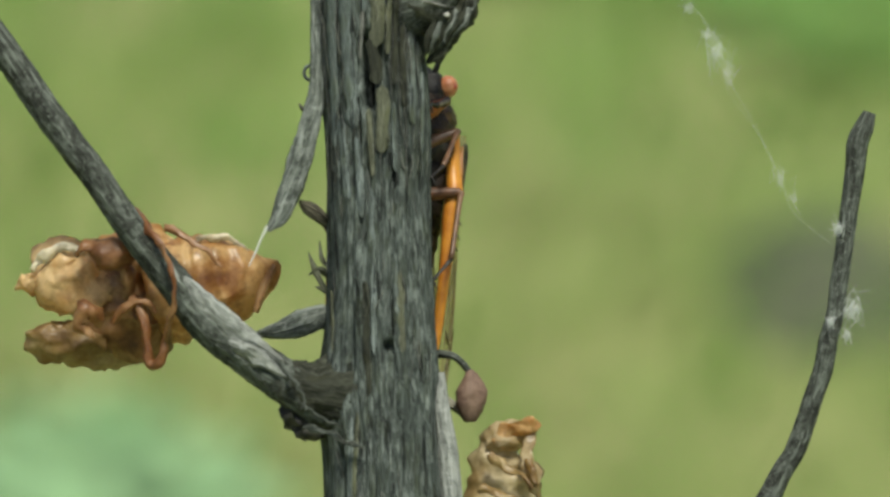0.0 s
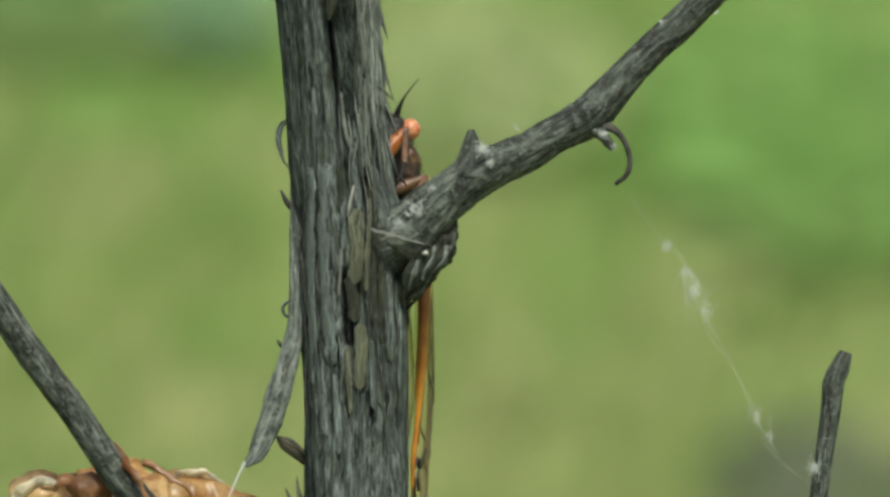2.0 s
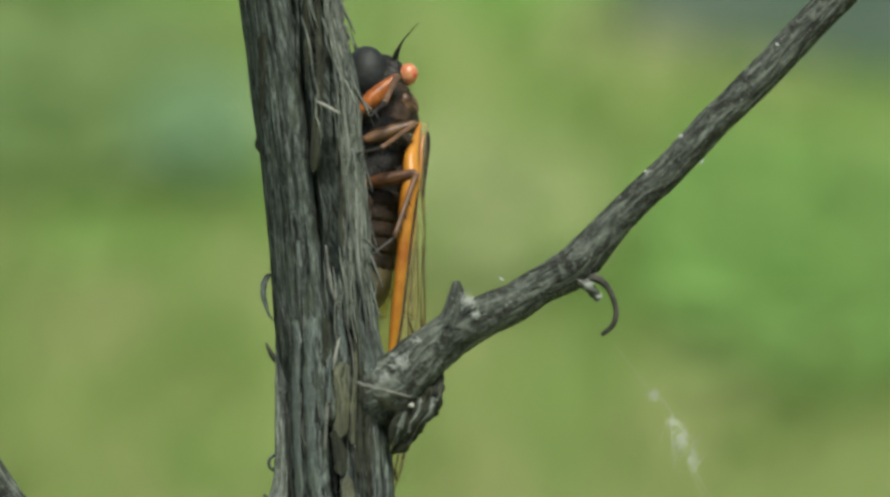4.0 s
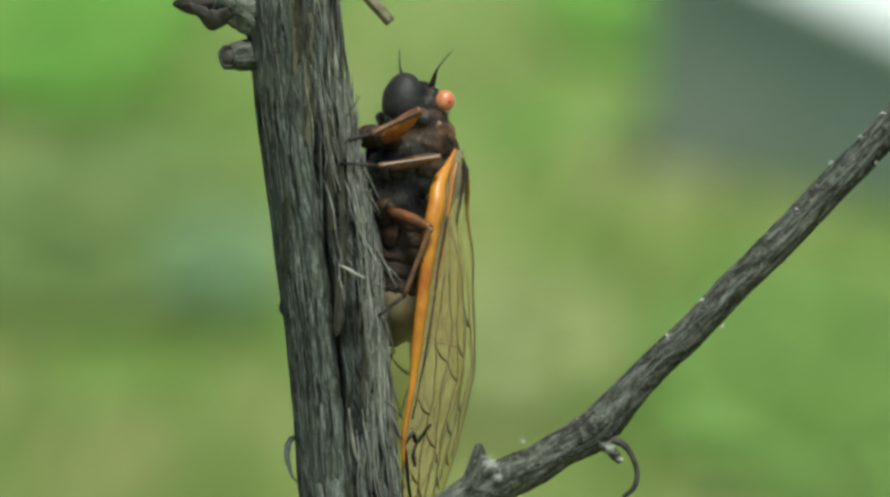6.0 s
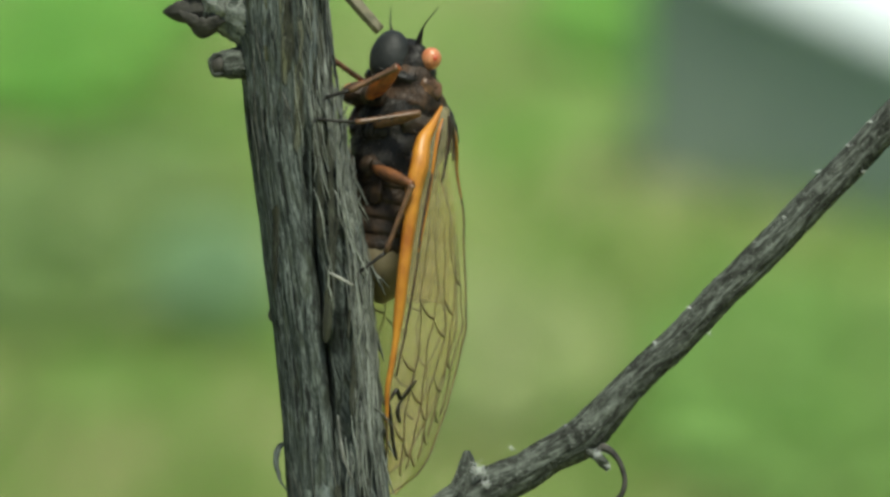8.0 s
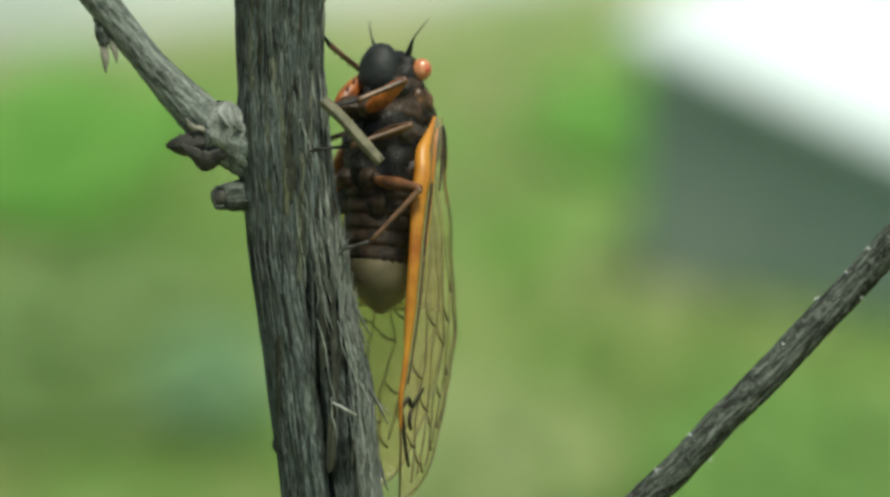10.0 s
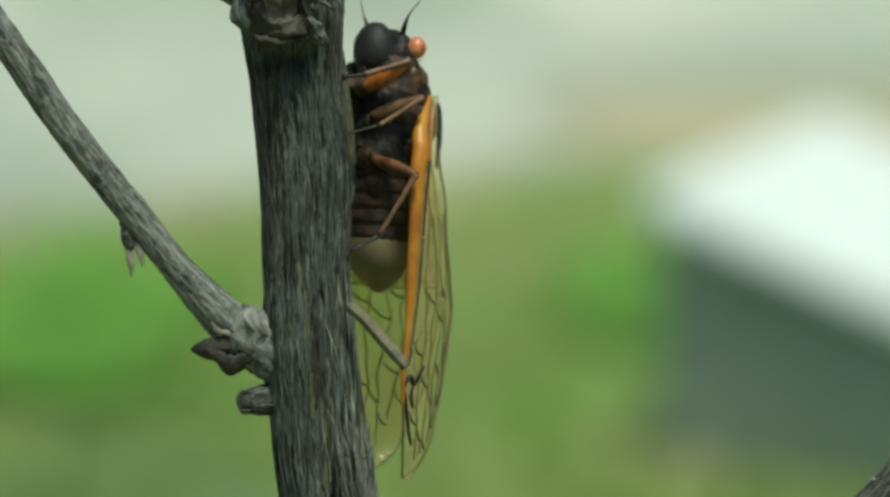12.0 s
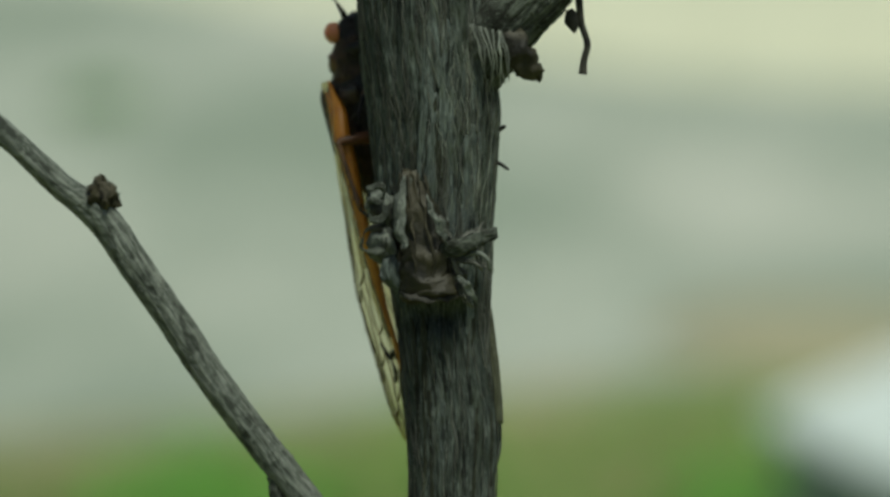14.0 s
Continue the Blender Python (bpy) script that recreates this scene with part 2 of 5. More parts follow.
def lawn():
    n = Nodes("lawn", 0.9)
    v = n.coords("Object")
    big = n.noise(v, 2.1, 2)
    mid = n.noise(v, 5.5, 3)
    fine = n.noise(v, 260, 3)
    c = n.ramp(big, [(0.40, (0.235, 0.310, 0.085)), (0.5, (0.175, 0.305, 0.060)), (0.60, (0.120, 0.290, 0.040))])
    c = n.mix(n.ramp(mid, [(0.46, (0, 0, 0)), (0.66, (0.75, 0.75, 0.75))]), c, (0.25, 0.23, 0.11))
    c = n.mix(n.ramp(fine, [(0.4, (0, 0, 0)), (0.6, (0.4, 0.4, 0.4))]), c, (0.06, 0.11, 0.02))
    clump = n.noise(n.coords("Object", (1, 0.55, 1)), 17, 3, 0.6)
    c = n.mix(n.ramp(clump, [(0.46, (0, 0, 0)), (0.62, (0.55, 0.55, 0.55))]), c, (0.275, 0.28, 0.125))
    c = n.mix(n.ramp(clump, [(0.36, (0.6, 0.6, 0.6)), (0.47, (0, 0, 0))]), c, (0.08, 0.235, 0.03))
    far = n.t.nodes.new("ShaderNodeSeparateXYZ")
    n.link(v, far.inputs[0])
    near = n.add("ShaderNodeMapRange", **{"From Min": 2.25, "From Max": 1.3, "To Min": 0.0, "To Max": 0.75})
    n.link(far.outputs[1], near.inputs[0])
    c = n.mix(near.outputs[0], c, (0.202, 0.210, 0.075))
    n.colour(c)
    n.bump(fine, 0.6, 0.004)
    return n.m


LAWN = lawn()


def gravel():
    n = Nodes("pale_gravel", 0.9)
    v = n.coords("Object")
    c = n.ramp(n.noise(v, 60, 4), [(0.32, (0.33, 0.37, 0.31)), (0.68, (0.50, 0.54, 0.465))])
    c = n.mix(n.ramp(n.noise(n.coords("Object", (1, 0.6, 1)), 3.2, 3), [(0.44, (0, 0, 0)), (0.60, (0.8, 0.8, 0.8))]), c, (0.25, 0.305, 0.24))
    c = n.mix(n.ramp(n.noise(n.coords("Object", (1, 0.45, 1)), 1.9, 3), [(0.49, (0, 0, 0)), (0.62, (0.75, 0.75, 0.75))]), c, (0.60, 0.61, 0.54))
    n.colour(c)
    n.bump(n.noise(v, 200, 3), 0.6, 0.002)
    return n.m


GRAVEL = gravel()
EARTH = plain("dry_earth", (0.17, 0.25, 0.08), (0.40, 0.37, 0.24), 9, 0.95, 0.002)
CLAY = plain("light_brown_soil", (0.33, 0.32, 0.20), (0.43, 0.40, 0.275), 25, 0.95, 0.002)
STRAW = plain("straw", (0.62, 0.62, 0.46), (0.78, 0.78, 0.60), 14, 0.9, 0.002)
CONCRETE = plain("grey_concrete", (0.265, 0.335, 0.28), (0.37, 0.45, 0.38), 40, 0.85, 0.001)
WHITE_SLAB = plain("white_slab", (0.64, 0.71, 0.70), (0.72, 0.79, 0.78), 30, 0.6, 0.0005)
GRASS = plain("grass_blades", (0.11, 0.27, 0.035), (0.23, 0.31, 0.08), 6, 0.7)
WEED = plain("weed_leaf", (0.115, 0.25, 0.042), (0.18, 0.30, 0.075), 20, 0.6)
WEED_PALE = plain("pale_weed_leaf", (0.17, 0.31, 0.13), (0.24, 0.38, 0.19), 20, 0.55)
WEED_DEEP = plain("deep_weed_leaf", (0.12, 0.205, 0.055), (0.19, 0.265, 0.085), 20, 0.6)
WEED_DRY = plain("dry_weed_leaf", (0.255, 0.325, 0.115), (0.32, 0.365, 0.16), 20, 0.7)
WEED_FRESH = plain("fresh_weed_leaf", (0.12, 0.34, 0.04), (0.20, 0.40, 0.075), 20, 0.6)
MULCH = plain("dark_mulch", (0.04, 0.05, 0.026), (0.10, 0.11, 0.06), 60, 0.95, 0.002)


# ---- shapes: each is (points, faces, uv) ----
def spline(rows, sub):
    """Catmull-Rom through rows of equal length."""
    a = np.array([list(r) for r in rows], float)
    p = np.vstack((2 * a[0] - a[1], a, 2 * a[-1] - a[-2]))
    out = []
    for i in range(1, len(p) - 2):
        for k in range(sub):
            t = k / sub
            out.append(0.5 * (2 * p[i] + (p[i + 1] - p[i - 1]) * t + (2 * p[i - 1] - 5 * p[i] + 4 * p[i + 1] - p[i + 2]) * t * t
                              + (3 * p[i] - p[i - 1] - 3 * p[i + 1] + p[i + 2]) * t ** 3))
    out.append(a[-1])
    return np.array(out)


def sweep(rows, sides, rough=None, flat=1.0, caps=True):
    """A round rod along rows of x, y, z, radius; rough(angle, run, radius) gives the radius's factor."""
    c, r = rows[:, :3], np.maximum(rows[:, 3], 1e-6)
    t = np.gradient(c, axis=0)
    t /= np.linalg.norm(t, axis=1)[:, None] + 1e-12
    run = np.concatenate(([0], np.cumsum(np.linalg.norm(np.diff(c, axis=0), axis=1))))
    n = np.cross(t[0], (0, 1.0, 0.02))
    if np.linalg.norm(n) < 0.1:
        n = np.cross(t[0], (1.0, 0, 0))
    pts, uv, girth = [], [], float(np.median(r))
    for i in range(len(c)):
        n = n - t[i] * n.dot(t[i])
        n /= np.linalg.norm(n) + 1e-12
        b = np.cross(t[i], n)
        for k in range(sides + 1):
            a = 2 * math.pi * k / sides + math.pi / 2
            f = rough(a, run[i], r[i]) if rough else 1.0
            pts.append(c[i] + r[i] * f * (n * math.cos(a) + b * math.sin(a) * flat))
            uv.append((k / sides * 2 * math.pi * girth, run[i]))
    w = sides + 1
    faces = [(i * w + k, i * w + k + 1, (i + 1) * w + k + 1, (i + 1) * w + k) for i in range(len(c) - 1) for k in range(sides)]
    if caps:
        for i, turn in ((0, -1), (len(c) - 1, 1)):
            faces.append(tuple(i * w + k for k in range(sides))[::turn])
    return [tuple(p) for p in pts], faces, uv


def rod(points, sides=8, sub=4, rough=None, flat=1.0):
    return sweep(spline(points, sub), sides, rough, flat)


def limb(rows, sides=20, sub=6, rough=None, flat=1.0):
    """A rod from plan rows u, v, d, radius (radius in plan units)."""
    return rod([(*at(u, v, d), r * UNIT) for u, v, d, r in rows], sides, sub, rough, flat)


def loft(rows, sides=20, sub=3):
    """A body along z from rows of z, middle x, half height x, half width y, in millimetres."""
    a = spline(rows, sub) * 0.001
    pts, uv = [], []
    for z, x, hx, hy in a:
        for k in range(sides + 1):
            q = 2 * math.pi * k / sides
            pts.append((x + max(hx, 1e-6) * math.cos(q), max(hy, 1e-6) * math.sin(q), z))
            uv.append((q * 0.002, z))
    w = sides + 1
    faces = [(i * w + k, (i + 1) * w + k, (i + 1) * w + k + 1, i * w + k + 1) for i in range(len(a) - 1) for k in range(sides)]
    faces += [tuple(range(sides)), tuple((len(a) - 1) * w + k for k in range(sides))[::-1]]
    return pts, faces, uv


def ball(centre, radii, seg=14, wobble=0.0):
    pts, faces, uv = [], [], []
    rings = seg // 2 + 1
    for i in range(rings):
        a = math.pi * i / (rings - 1)
        for k in range(seg + 1):
            b = 2 * math.pi * k / seg
            d = Vector((math.sin(a) * math.cos(b), math.sin(a) * math.sin(b), math.cos(a)))
            f = 1 + wobble * noise.noise(d * 2.3 + Vector(centre) * 700)
            pts.append(tuple(centre[j] + radii[j] * d[j] * f for j in range(3)))
            uv.append((b * radii[0], a * radii[0]))
    w = seg + 1
    faces = [(i * w + k, (i + 1) * w + k, (i + 1) * w + k + 1, i * w + k + 1) for i in range(rings - 1) for k in range(seg)]
    return pts, faces, uv


def crumpled(shape, amount, size):
    """The shape with its points pushed about by soft noise."""
    pts, faces, uv = shape
    out = []
    for q in pts:
        w = Vector(q)
        out.append(tuple(w + (noise.noise_vector(w / size) + 0.5 * noise.noise_vector(w / size * 2.3)) * amount))
    return out, faces, uv


def joined(shapes):
    pts, faces, uv = [], [], []
    for p, f, u in shapes:
        o = len(pts)
        pts += p
        uv += u
        faces += [tuple(i + o for i in g) for g in f]
    return pts, faces, uv


def mesh_of(name, shape, material, smooth=True):
    me = bpy.data.meshes.new(name)
    pts, faces, uv = shape
    me.from_pydata(pts, [], faces)
    layer = me.uv_layers.new(name="UVMap")
    if uv:
        idx = np.zeros(len(me.loops), np.int32)
        me.loops.foreach_get("vertex_index", idx)
        layer.data.foreach_set("uv", np.array(uv, np.float32)[idx].ravel())
    if smooth:
        me.polygons.foreach_set("use_smooth", [True] * len(me.polygons))
    me.materials.append(material)
    me.update()
    return me


def part(name, shape, material, parent, label="", smooth=True):
    ob = new(name, mesh_of(name, shape, material, smooth))
    ob.parent = parent
    return tagged(ob, label)


def thing(name, shape, material, label, category, group="", kind="", smooth=True):
    return tagged(new(name, mesh_of(name, shape, material, smooth)), label, category, group, kind)


def root(name, label, category, m=None, group=""):
    ob = new(name)
    ob.empty_display_size = 0.005
    if m is not None:
        ob.matrix_basis = m
    return tagged(ob, label, category, group)


# ---- the ground and what lies far behind ----
def ground():
    n, pts, faces = 60, [], []
    for j in range(n + 1):
        for i in range(n + 1):
            x = 40 * (2 * i / n - 1) ** 3 * 2
            y = 1.8 + 40 * (2 * j / n - 1) ** 3 * 2
            near = math.hypot(x, y - 1.8) < 3
            pts.append((x, y, 0.012 * noise.noise((x * 2, y * 2, 0)) - 0.006 if near else -0.006))
    faces = [(j * (n + 1) + i, j * (n + 1) + i + 1, (j + 1) * (n + 1) + i + 1, (j + 1) * (n + 1) + i) for j in range(n) for i in range(n)]
    thing("ground", (pts, faces, []), LAWN, "green lawn with dry olive patches", "lawn", kind="structure")


def strip(name, near, far, z, material, label, category, span=16):
    """A flat bed of uneven edges between two lines y = a + b x."""
    n, pts, faces = 160, [], []
    for i in range(n + 1):
        x = span * (2 * i / n - 1)
        for (a, b), s in ((near, 1), (far, 2)):
            pts.append((x, a + b * x + 0.05 * noise.noise((x * 3, s * 9, 0)) + 0.02 * noise.noise((x * 11, s * 9, 3)), z))
    top = len(pts)
    pts += [(x, y, -0.03) for x, y, _ in pts]
    for i in range(n):
        a, b, c, d = 2 * i, 2 * i + 2, 2 * i + 3, 2 * i + 1
        faces += [(a, b, c, d), (a + top, b + top, b, a), (d, c, c + top, d + top)]
    thing(name, (pts, faces, []), material, label, category, kind="structure", smooth=False)


def grass():
    rnd = random.Random(3)
    pts, faces = [], []
    for _ in range(24000):
        x, y = rnd.gauss(0, 0.8), rnd.gauss(1.5, 0.75)
        if y > 2.55 + 0.42 * x or (0.1 < x < 0.5 and 2.08 < y < 2.34) or x * x + y * y < 0.0003:
            continue
        a, h, w = rnd.uniform(0, 6.28), rnd.uniform(0.008, 0.024), rnd.uniform(0.0008, 0.0018)
        lean = rnd.uniform(0.2, 1.0) * h
        o = len(pts)
        ca, sa = math.cos(a), math.sin(a)
        pts += [(x - sa * w, y + ca * w, -0.006), (x + sa * w, y - ca * w, -0.006),
                (x + ca * lean * 0.5, y + sa * lean * 0.5, h * 0.7), (x + ca * lean, y + sa * lean, h)]
        faces += [(o, o + 1, o + 2), (o, o + 2, o + 3)]
    thing("grass", (pts, faces, []), GRASS, "short green and straw-coloured lawn grass", "grass", kind="stuff", smooth=False)


def weed_clump(x, y, size, tall, material, label, seed):
    rnd = random.Random(seed)
    shapes = []
    for _ in range(320):
        a, r = rnd.uniform(0, 6.28), size * math.sqrt(rnd.random())
        h = tall * rnd.uniform(0.4, 1.0) * (1 - 0.5 * r / size)
        b, l, w = rnd.uniform(0, 6.28), size * rnd.uniform(0.22, 0.42), size * rnd.uniform(0.08, 0.16)
        px, py, rise = x + r * math.cos(a), y + 2.4 * r * math.sin(a), rnd.uniform(-0.2, 0.4)
        cb, sb = math.cos(b), math.sin(b)
        rows = [(0, 0.1), (0.35, 1.0), (0.7, 0.8), (1.0, 0.05)]
        pts = []
        for s, k in rows:
            for side in (-1, 0, 1):
                pts.append((px + cb * l * s - sb * w * k * side, py + sb * l * s + cb * w * k * side,
                            h + rise * l * s * (1 - s * 0.8) + (0.12 * w if side else 0)))
        faces = [(3 * i + j, 3 * i + j + 1, 3 * i + j + 4, 3 * i + j + 3) for i in range(3) for j in range(2)]
        shapes.append((pts, faces, [(0, 0)] * 12))
        if rnd.random() < 0.4:
            shapes.append(rod([(x + 0.4 * r * math.cos(a), y + 1.2 * r * math.sin(a), -0.01, 0.0012), (px, py, h, 0.0007)], 4, 2))
    thing("weed_clump", joined(shapes), material, label, "weed", kind="stuff")


def mulch_heap(x, y, rx, ry, h):
    n, pts, faces = 36, [], []
    for j in range(13):
        f = j / 12
        for k in range(n):
            a = 2 * math.pi * k / n
            e = f * (1 + 0.25 * noise.noise((math.cos(a) * 1.5, math.sin(a) * 1.5, 4)))
            px, py = x + rx * e * math.cos(a), y + ry * e * math.sin(a)
            pts.append((px, py, -0.012 + (h + 0.012) * (1 - f * f) + 0.006 * noise.noise((px * 60, py * 60, 1)) * (1 - f)))
    faces = [(j * n + k, j * n + (k + 1) % n, (j + 1) * n + (k + 1) % n, (j + 1) * n + k)[::-1] for j in range(12) for k in range(n)]
    thing("earth_mound", (pts, faces, []), MULCH, "low dark mound of damp earth on the lawn", "earth")


def sand_patch(x, y, rx, ry, material, label):
    n, pts = 64, [(x, y, 0.012)]
    for ring, z in ((0.6, 0.011), (1.0, 0.006), (1.05, -0.01)):
        for k in range(n):
            a = 2 * math.pi * k / n
            e = ring * (1 + 0.22 * noise.noise((math.cos(a) * 1.6, math.sin(a) * 1.6, 8)))
            pts.append((x + rx * e * math.cos(a), y + ry * e * math.sin(a), z))
    faces = [(0, 1 + k, 1 + (k + 1) % n) for k in range(n)]
    faces += [(1 + j * n + k, 1 + (j + 1) * n + k, 1 + (j + 1) * n + (k + 1) % n, 1 + j * n + (k + 1) % n) for j in range(2) for k in range(n)]
    thing("sand_patch", (pts, faces, []), material, label, "sand", kind="structure")


def stone_block():
    """A square block set corner-on, under a cap that sheds water to one side."""
    ob = root("stone_block", "grey concrete block with a white cap slab standing on the lawn", "block")
    corner, across, back = Vector((0.130, 2.13, 0)), Vector((0.149, -0.130, 0)), Vector((0.108, 0.160, 0))

    def slab(grow, low, high, bevel):
        """A block between two heights at each corner; the top falls towards the near corner."""
        bm = bmesh.new()
        ring = [(0, 0), (1, 0), (1, 1), (0, 1)]
        foot, head = [], []
        for i, j in ring:
            p = corner + across * (i + grow * (2 * i - 1)) + back * (j + grow * (2 * j - 1))
            fall = 0.041 * i - 0.007 * j
            foot.append(bm.verts.new((p.x, p.y, low - (fall if low > 0 else 0))))
            head.append(bm.verts.new((p.x, p.y, high - fall)))
        bm.faces.new(foot[::-1])
        bm.faces.new(head)
        for i in range(4):
            j = (i + 1) % 4
            bm.faces.new((foot[i], foot[j], head[j], head[i]))
        bmesh.ops.recalc_face_normals(bm, faces=bm.faces)
        bmesh.ops.bevel(bm, geom=bm.edges[:], offset=bevel, segments=3, affect="EDGES")
        bm.verts.index_update()
        out = [tuple(v.co) for v in bm.verts], [tuple(v.index for v in f.verts) for f in bm.faces], []
        bm.free()
        return out

    part("body", slab(-0.04, -0.02, 0.1180, 0.004), CONCRETE, ob, smooth=False)
    part("cap", slab(0.0, 0.1175, 0.130, 0.004), WHITE_SLAB, ob, "white cap slab", smooth=False)


ground()
strip("path", (2.72, 0.42), (7.5, 0.42), 0.004, GRAVEL, "pale grey gravel path", "path")
strip("path_verge", (2.66, 0.40), (2.82, 0.42), 0.0, EARTH, "strip of dry bare earth beside the path", "verge")
sand_patch(0.75, 5.2, 1.5, 1.3, STRAW, "pale straw-coloured spread of sand on the path")
sand_patch(0.23, 2.86, 0.15, 0.10, CLAY, "light brown spread of bare soil at the path's edge")
grass()
weed_clump(0.15, 2.42, 0.05, 0.012, WEED_FRESH, "low patch of fresh green weeds beside the path", 21)
weed_clump(-0.17, 2.36, 0.07, 0.012, WEED_FRESH, "low patch of fresh green weeds beside the path", 22)
weed_clump(0.20, 1.74, 0.075, 0.014, WEED, "low patch of fresh green weeds in the lawn", 11)
weed_clump(-0.135, 1.985, 0.07, 0.014, WEED_DEEP, "low patch of deep green weeds in the lawn", 12)
weed_clump(0.055, 1.80, 0.05, 0.010, WEED_DRY, "patch of dry straw-coloured growth in the lawn", 15)
weed_clump(-0.10, 1.05, 0.06, 0.03, WEED_PALE, "pale bluish-green broadleaf weeds in the lawn", 13)
weed_clump(-0.335, 3.72, 0.032, 0.012, WEED_PALE, "tuft of weeds growing in the gravel path", 16)
weed_clump(-0.07, 1.885, 0.03, 0.035, WEED_PALE, "pale bluish-green broadleaf weeds in the lawn", 14)
mulch_heap(0.165, 1.335, 0.05, 0.085, 0.012)
stone_block()

# ---- the dead stalk ----
# middle u, radius, by v
STALK = [(1500, 690, 108), (900, 682, 104), (650, 676, 100), (401, 671, 89), (201, 668, 90), (1, 650, 90), (-127, 637, 86), (-327, 622, 86),
         (-507, 603, 90), (-716, 569, 84), (-916, 545, 80), (-1096, 535, 76), (-1271, 534, 82), (-1432, 519, 82), (-1632, 502, 100),
         (-1832, 497, 116), (-2012, 478, 118), (-2400, 455, 112), (-3000, 430, 100)]
# hollows in the bark: u, v, half width, half height, depth (radii)
HOLLOWS = [(627, -318, 15, 62, 0.97), (600, -250, 8, 60, 0.22), (656, 108, 18, 40, 0.95), (653, 160, 10, 30, 0.9), (689, 605, 9, 9, 0.3),
           (612, -560, 8, 60, 0.16), (588, -640, 7, 40, 0.14), (615, -1180, 5, 30, 0.16), (509, -1472, 44, 24, 0.36), (650, -380, 7, 60, 0.6), (612, -420, 6, 70, 0.5), (640, -480, 6, 50, 0.6), (660, -250, 6, 60, 0.5), (600, -520, 7, 70, 0.6), (625, -600, 6, 60, 0.5), (585, -690, 6, 60, 0.5), (640, -210, 7, 45, 0.6), (565, 20, 6, 120, 0.2), (700, 20, 8, 90, 0.14)]


def stalk_at(v):
    vs = [-r[0] for r in STALK]
    return np.interp(-v, vs, [r[1] for r in STALK]), np.interp(-v, vs, [r[2] for r in STALK])


def cracks():
    """Long narrow splits in the bark: u, v, half width, half height, depth."""
    rnd = random.Random(41)
    out = list(HOLLOWS)
    for _ in range(46):
        v = rnd.uniform(-760, -140)
        u = stalk_at(v)[0] + rnd.uniform(-8, 84)
        out.append((u, v, rnd.uniform(2.8, 6.5), rnd.uniform(40, 120), rnd.uniform(0.14, 0.36)))
    for _ in range(34):
        v = rnd.uniform(-140, 300)
        out.append((stalk_at(v)[0] + rnd.uniform(-70, 60), v, rnd.uniform(2.5, 4.5), rnd.uniform(40, 110), rnd.uniform(0.07, 0.18)))
    for _ in range(80):
        v = rnd.choice((rnd.uniform(300, 900), rnd.uniform(-2050, -760)))
        out.append((stalk_at(v)[0] + rnd.uniform(-78, 78), v, rnd.uniform(2.2, 3.6), rnd.uniform(20, 70), rnd.uniform(0.05, 0.12)))
    return out


def stalk_shape():
    vs = np.concatenate((np.linspace(1500, 900, 30)[:-1], np.linspace(900, -2250, 640), np.linspace(-2250, -3000, 30)[1:]))
    keys = spline([(-r[0], r[1], r[2]) for r in STALK], 8)
    mid, rad = np.interp(-vs, keys[:, 0], keys[:, 1]), np.interp(-vs, keys[:, 0], keys[:, 2])
    sides, pts, uv = 216, [], []
    splits = cracks()
    for v, u, r in zip(vs, mid, rad):
        c = at(u, v)
        out = frame_at(v)[1]
        here = [h for h in splits if abs(v - h[1]) < 2.6 * h[3] + 50]
        for k in range(sides + 1):
            a = 2 * math.pi * k / sides + math.pi / 2
            ca, sa = math.cos(a), math.sin(a)
            shred = math.exp(-((v + 430) / 300) ** 4) * max(0, min(1, (ca + 0.45) * 1.6))
            f = 0.05 * noise.noise((ca * 2.2, sa * 2.2, v * 0.0022))
            f += 0.075 * noise.noise((ca * 7 + 9, sa * 7, v * 0.0035)) * (0.5 + noise.noise((ca, sa, v * 0.003 + 5)))
            f += (0.03 + 0.07 * shred) * noise.noise((ca * 15, sa * 15 + 3, v * 0.005)) + (0.03 + 0.03 * shred) * noise.noise((ca * 38, sa * 38, v * 0.009 + 7))
            if sa < 0.3:
                x0, v0 = u + ca * r, v
                for hu, hv, hw, hh, deep in here:
                    x = (x0 - hu) / hw
                    if -2.4 < x < 2.4:
                        y = (v0 - hv) / hh
                        f -= deep * (math.exp(-x ** 4 - y ** 4) if deep > 0.8 else math.exp(-x * x - y * y))
            f += 0.16 * math.exp(-((v + 20) / 60) ** 2) * max(0, ca) + 0.14 * math.exp(-((v - 690) / 60) ** 2) * max(0, -ca)
            f += 0.12 * math.exp(-((v + 960) / 70) ** 2) * max(0, -ca)
            w = r * UNIT * (1 + f)
            pts.append(tuple(c + Vector((w * ca, 0, 0)) + out * (w * sa)))
            uv.append((k / sides * 2 * math.pi * 0.0043, v * UNIT))
    w = sides + 1
    faces = [(i * w + k, i * w + k + 1, (i + 1) * w + k + 1, (i + 1) * w + k) for i in range(len(vs) - 1) for k in range(sides)]
    faces.append(tuple((len(vs) - 1) * w + k for k in range(sides)))
    return pts, faces, uv


def knotty(seed, big=0.10, fine=0.06):
    def f(a, run, r):
        ca, sa = math.cos(a), math.sin(a)
        return (1 + big * noise.noise((ca * 1.2 + seed, sa * 1.2, run * 160)) + fine * noise.noise((ca * 5 + seed, sa * 5, run * 420))
                + 0.03 * noise.noise((ca * 12, sa * 12 + seed, run * 900)) + 0.6 * fine * noise.noise((ca * 7 + 4, sa * 7 + seed, run * 2300)))
    return f


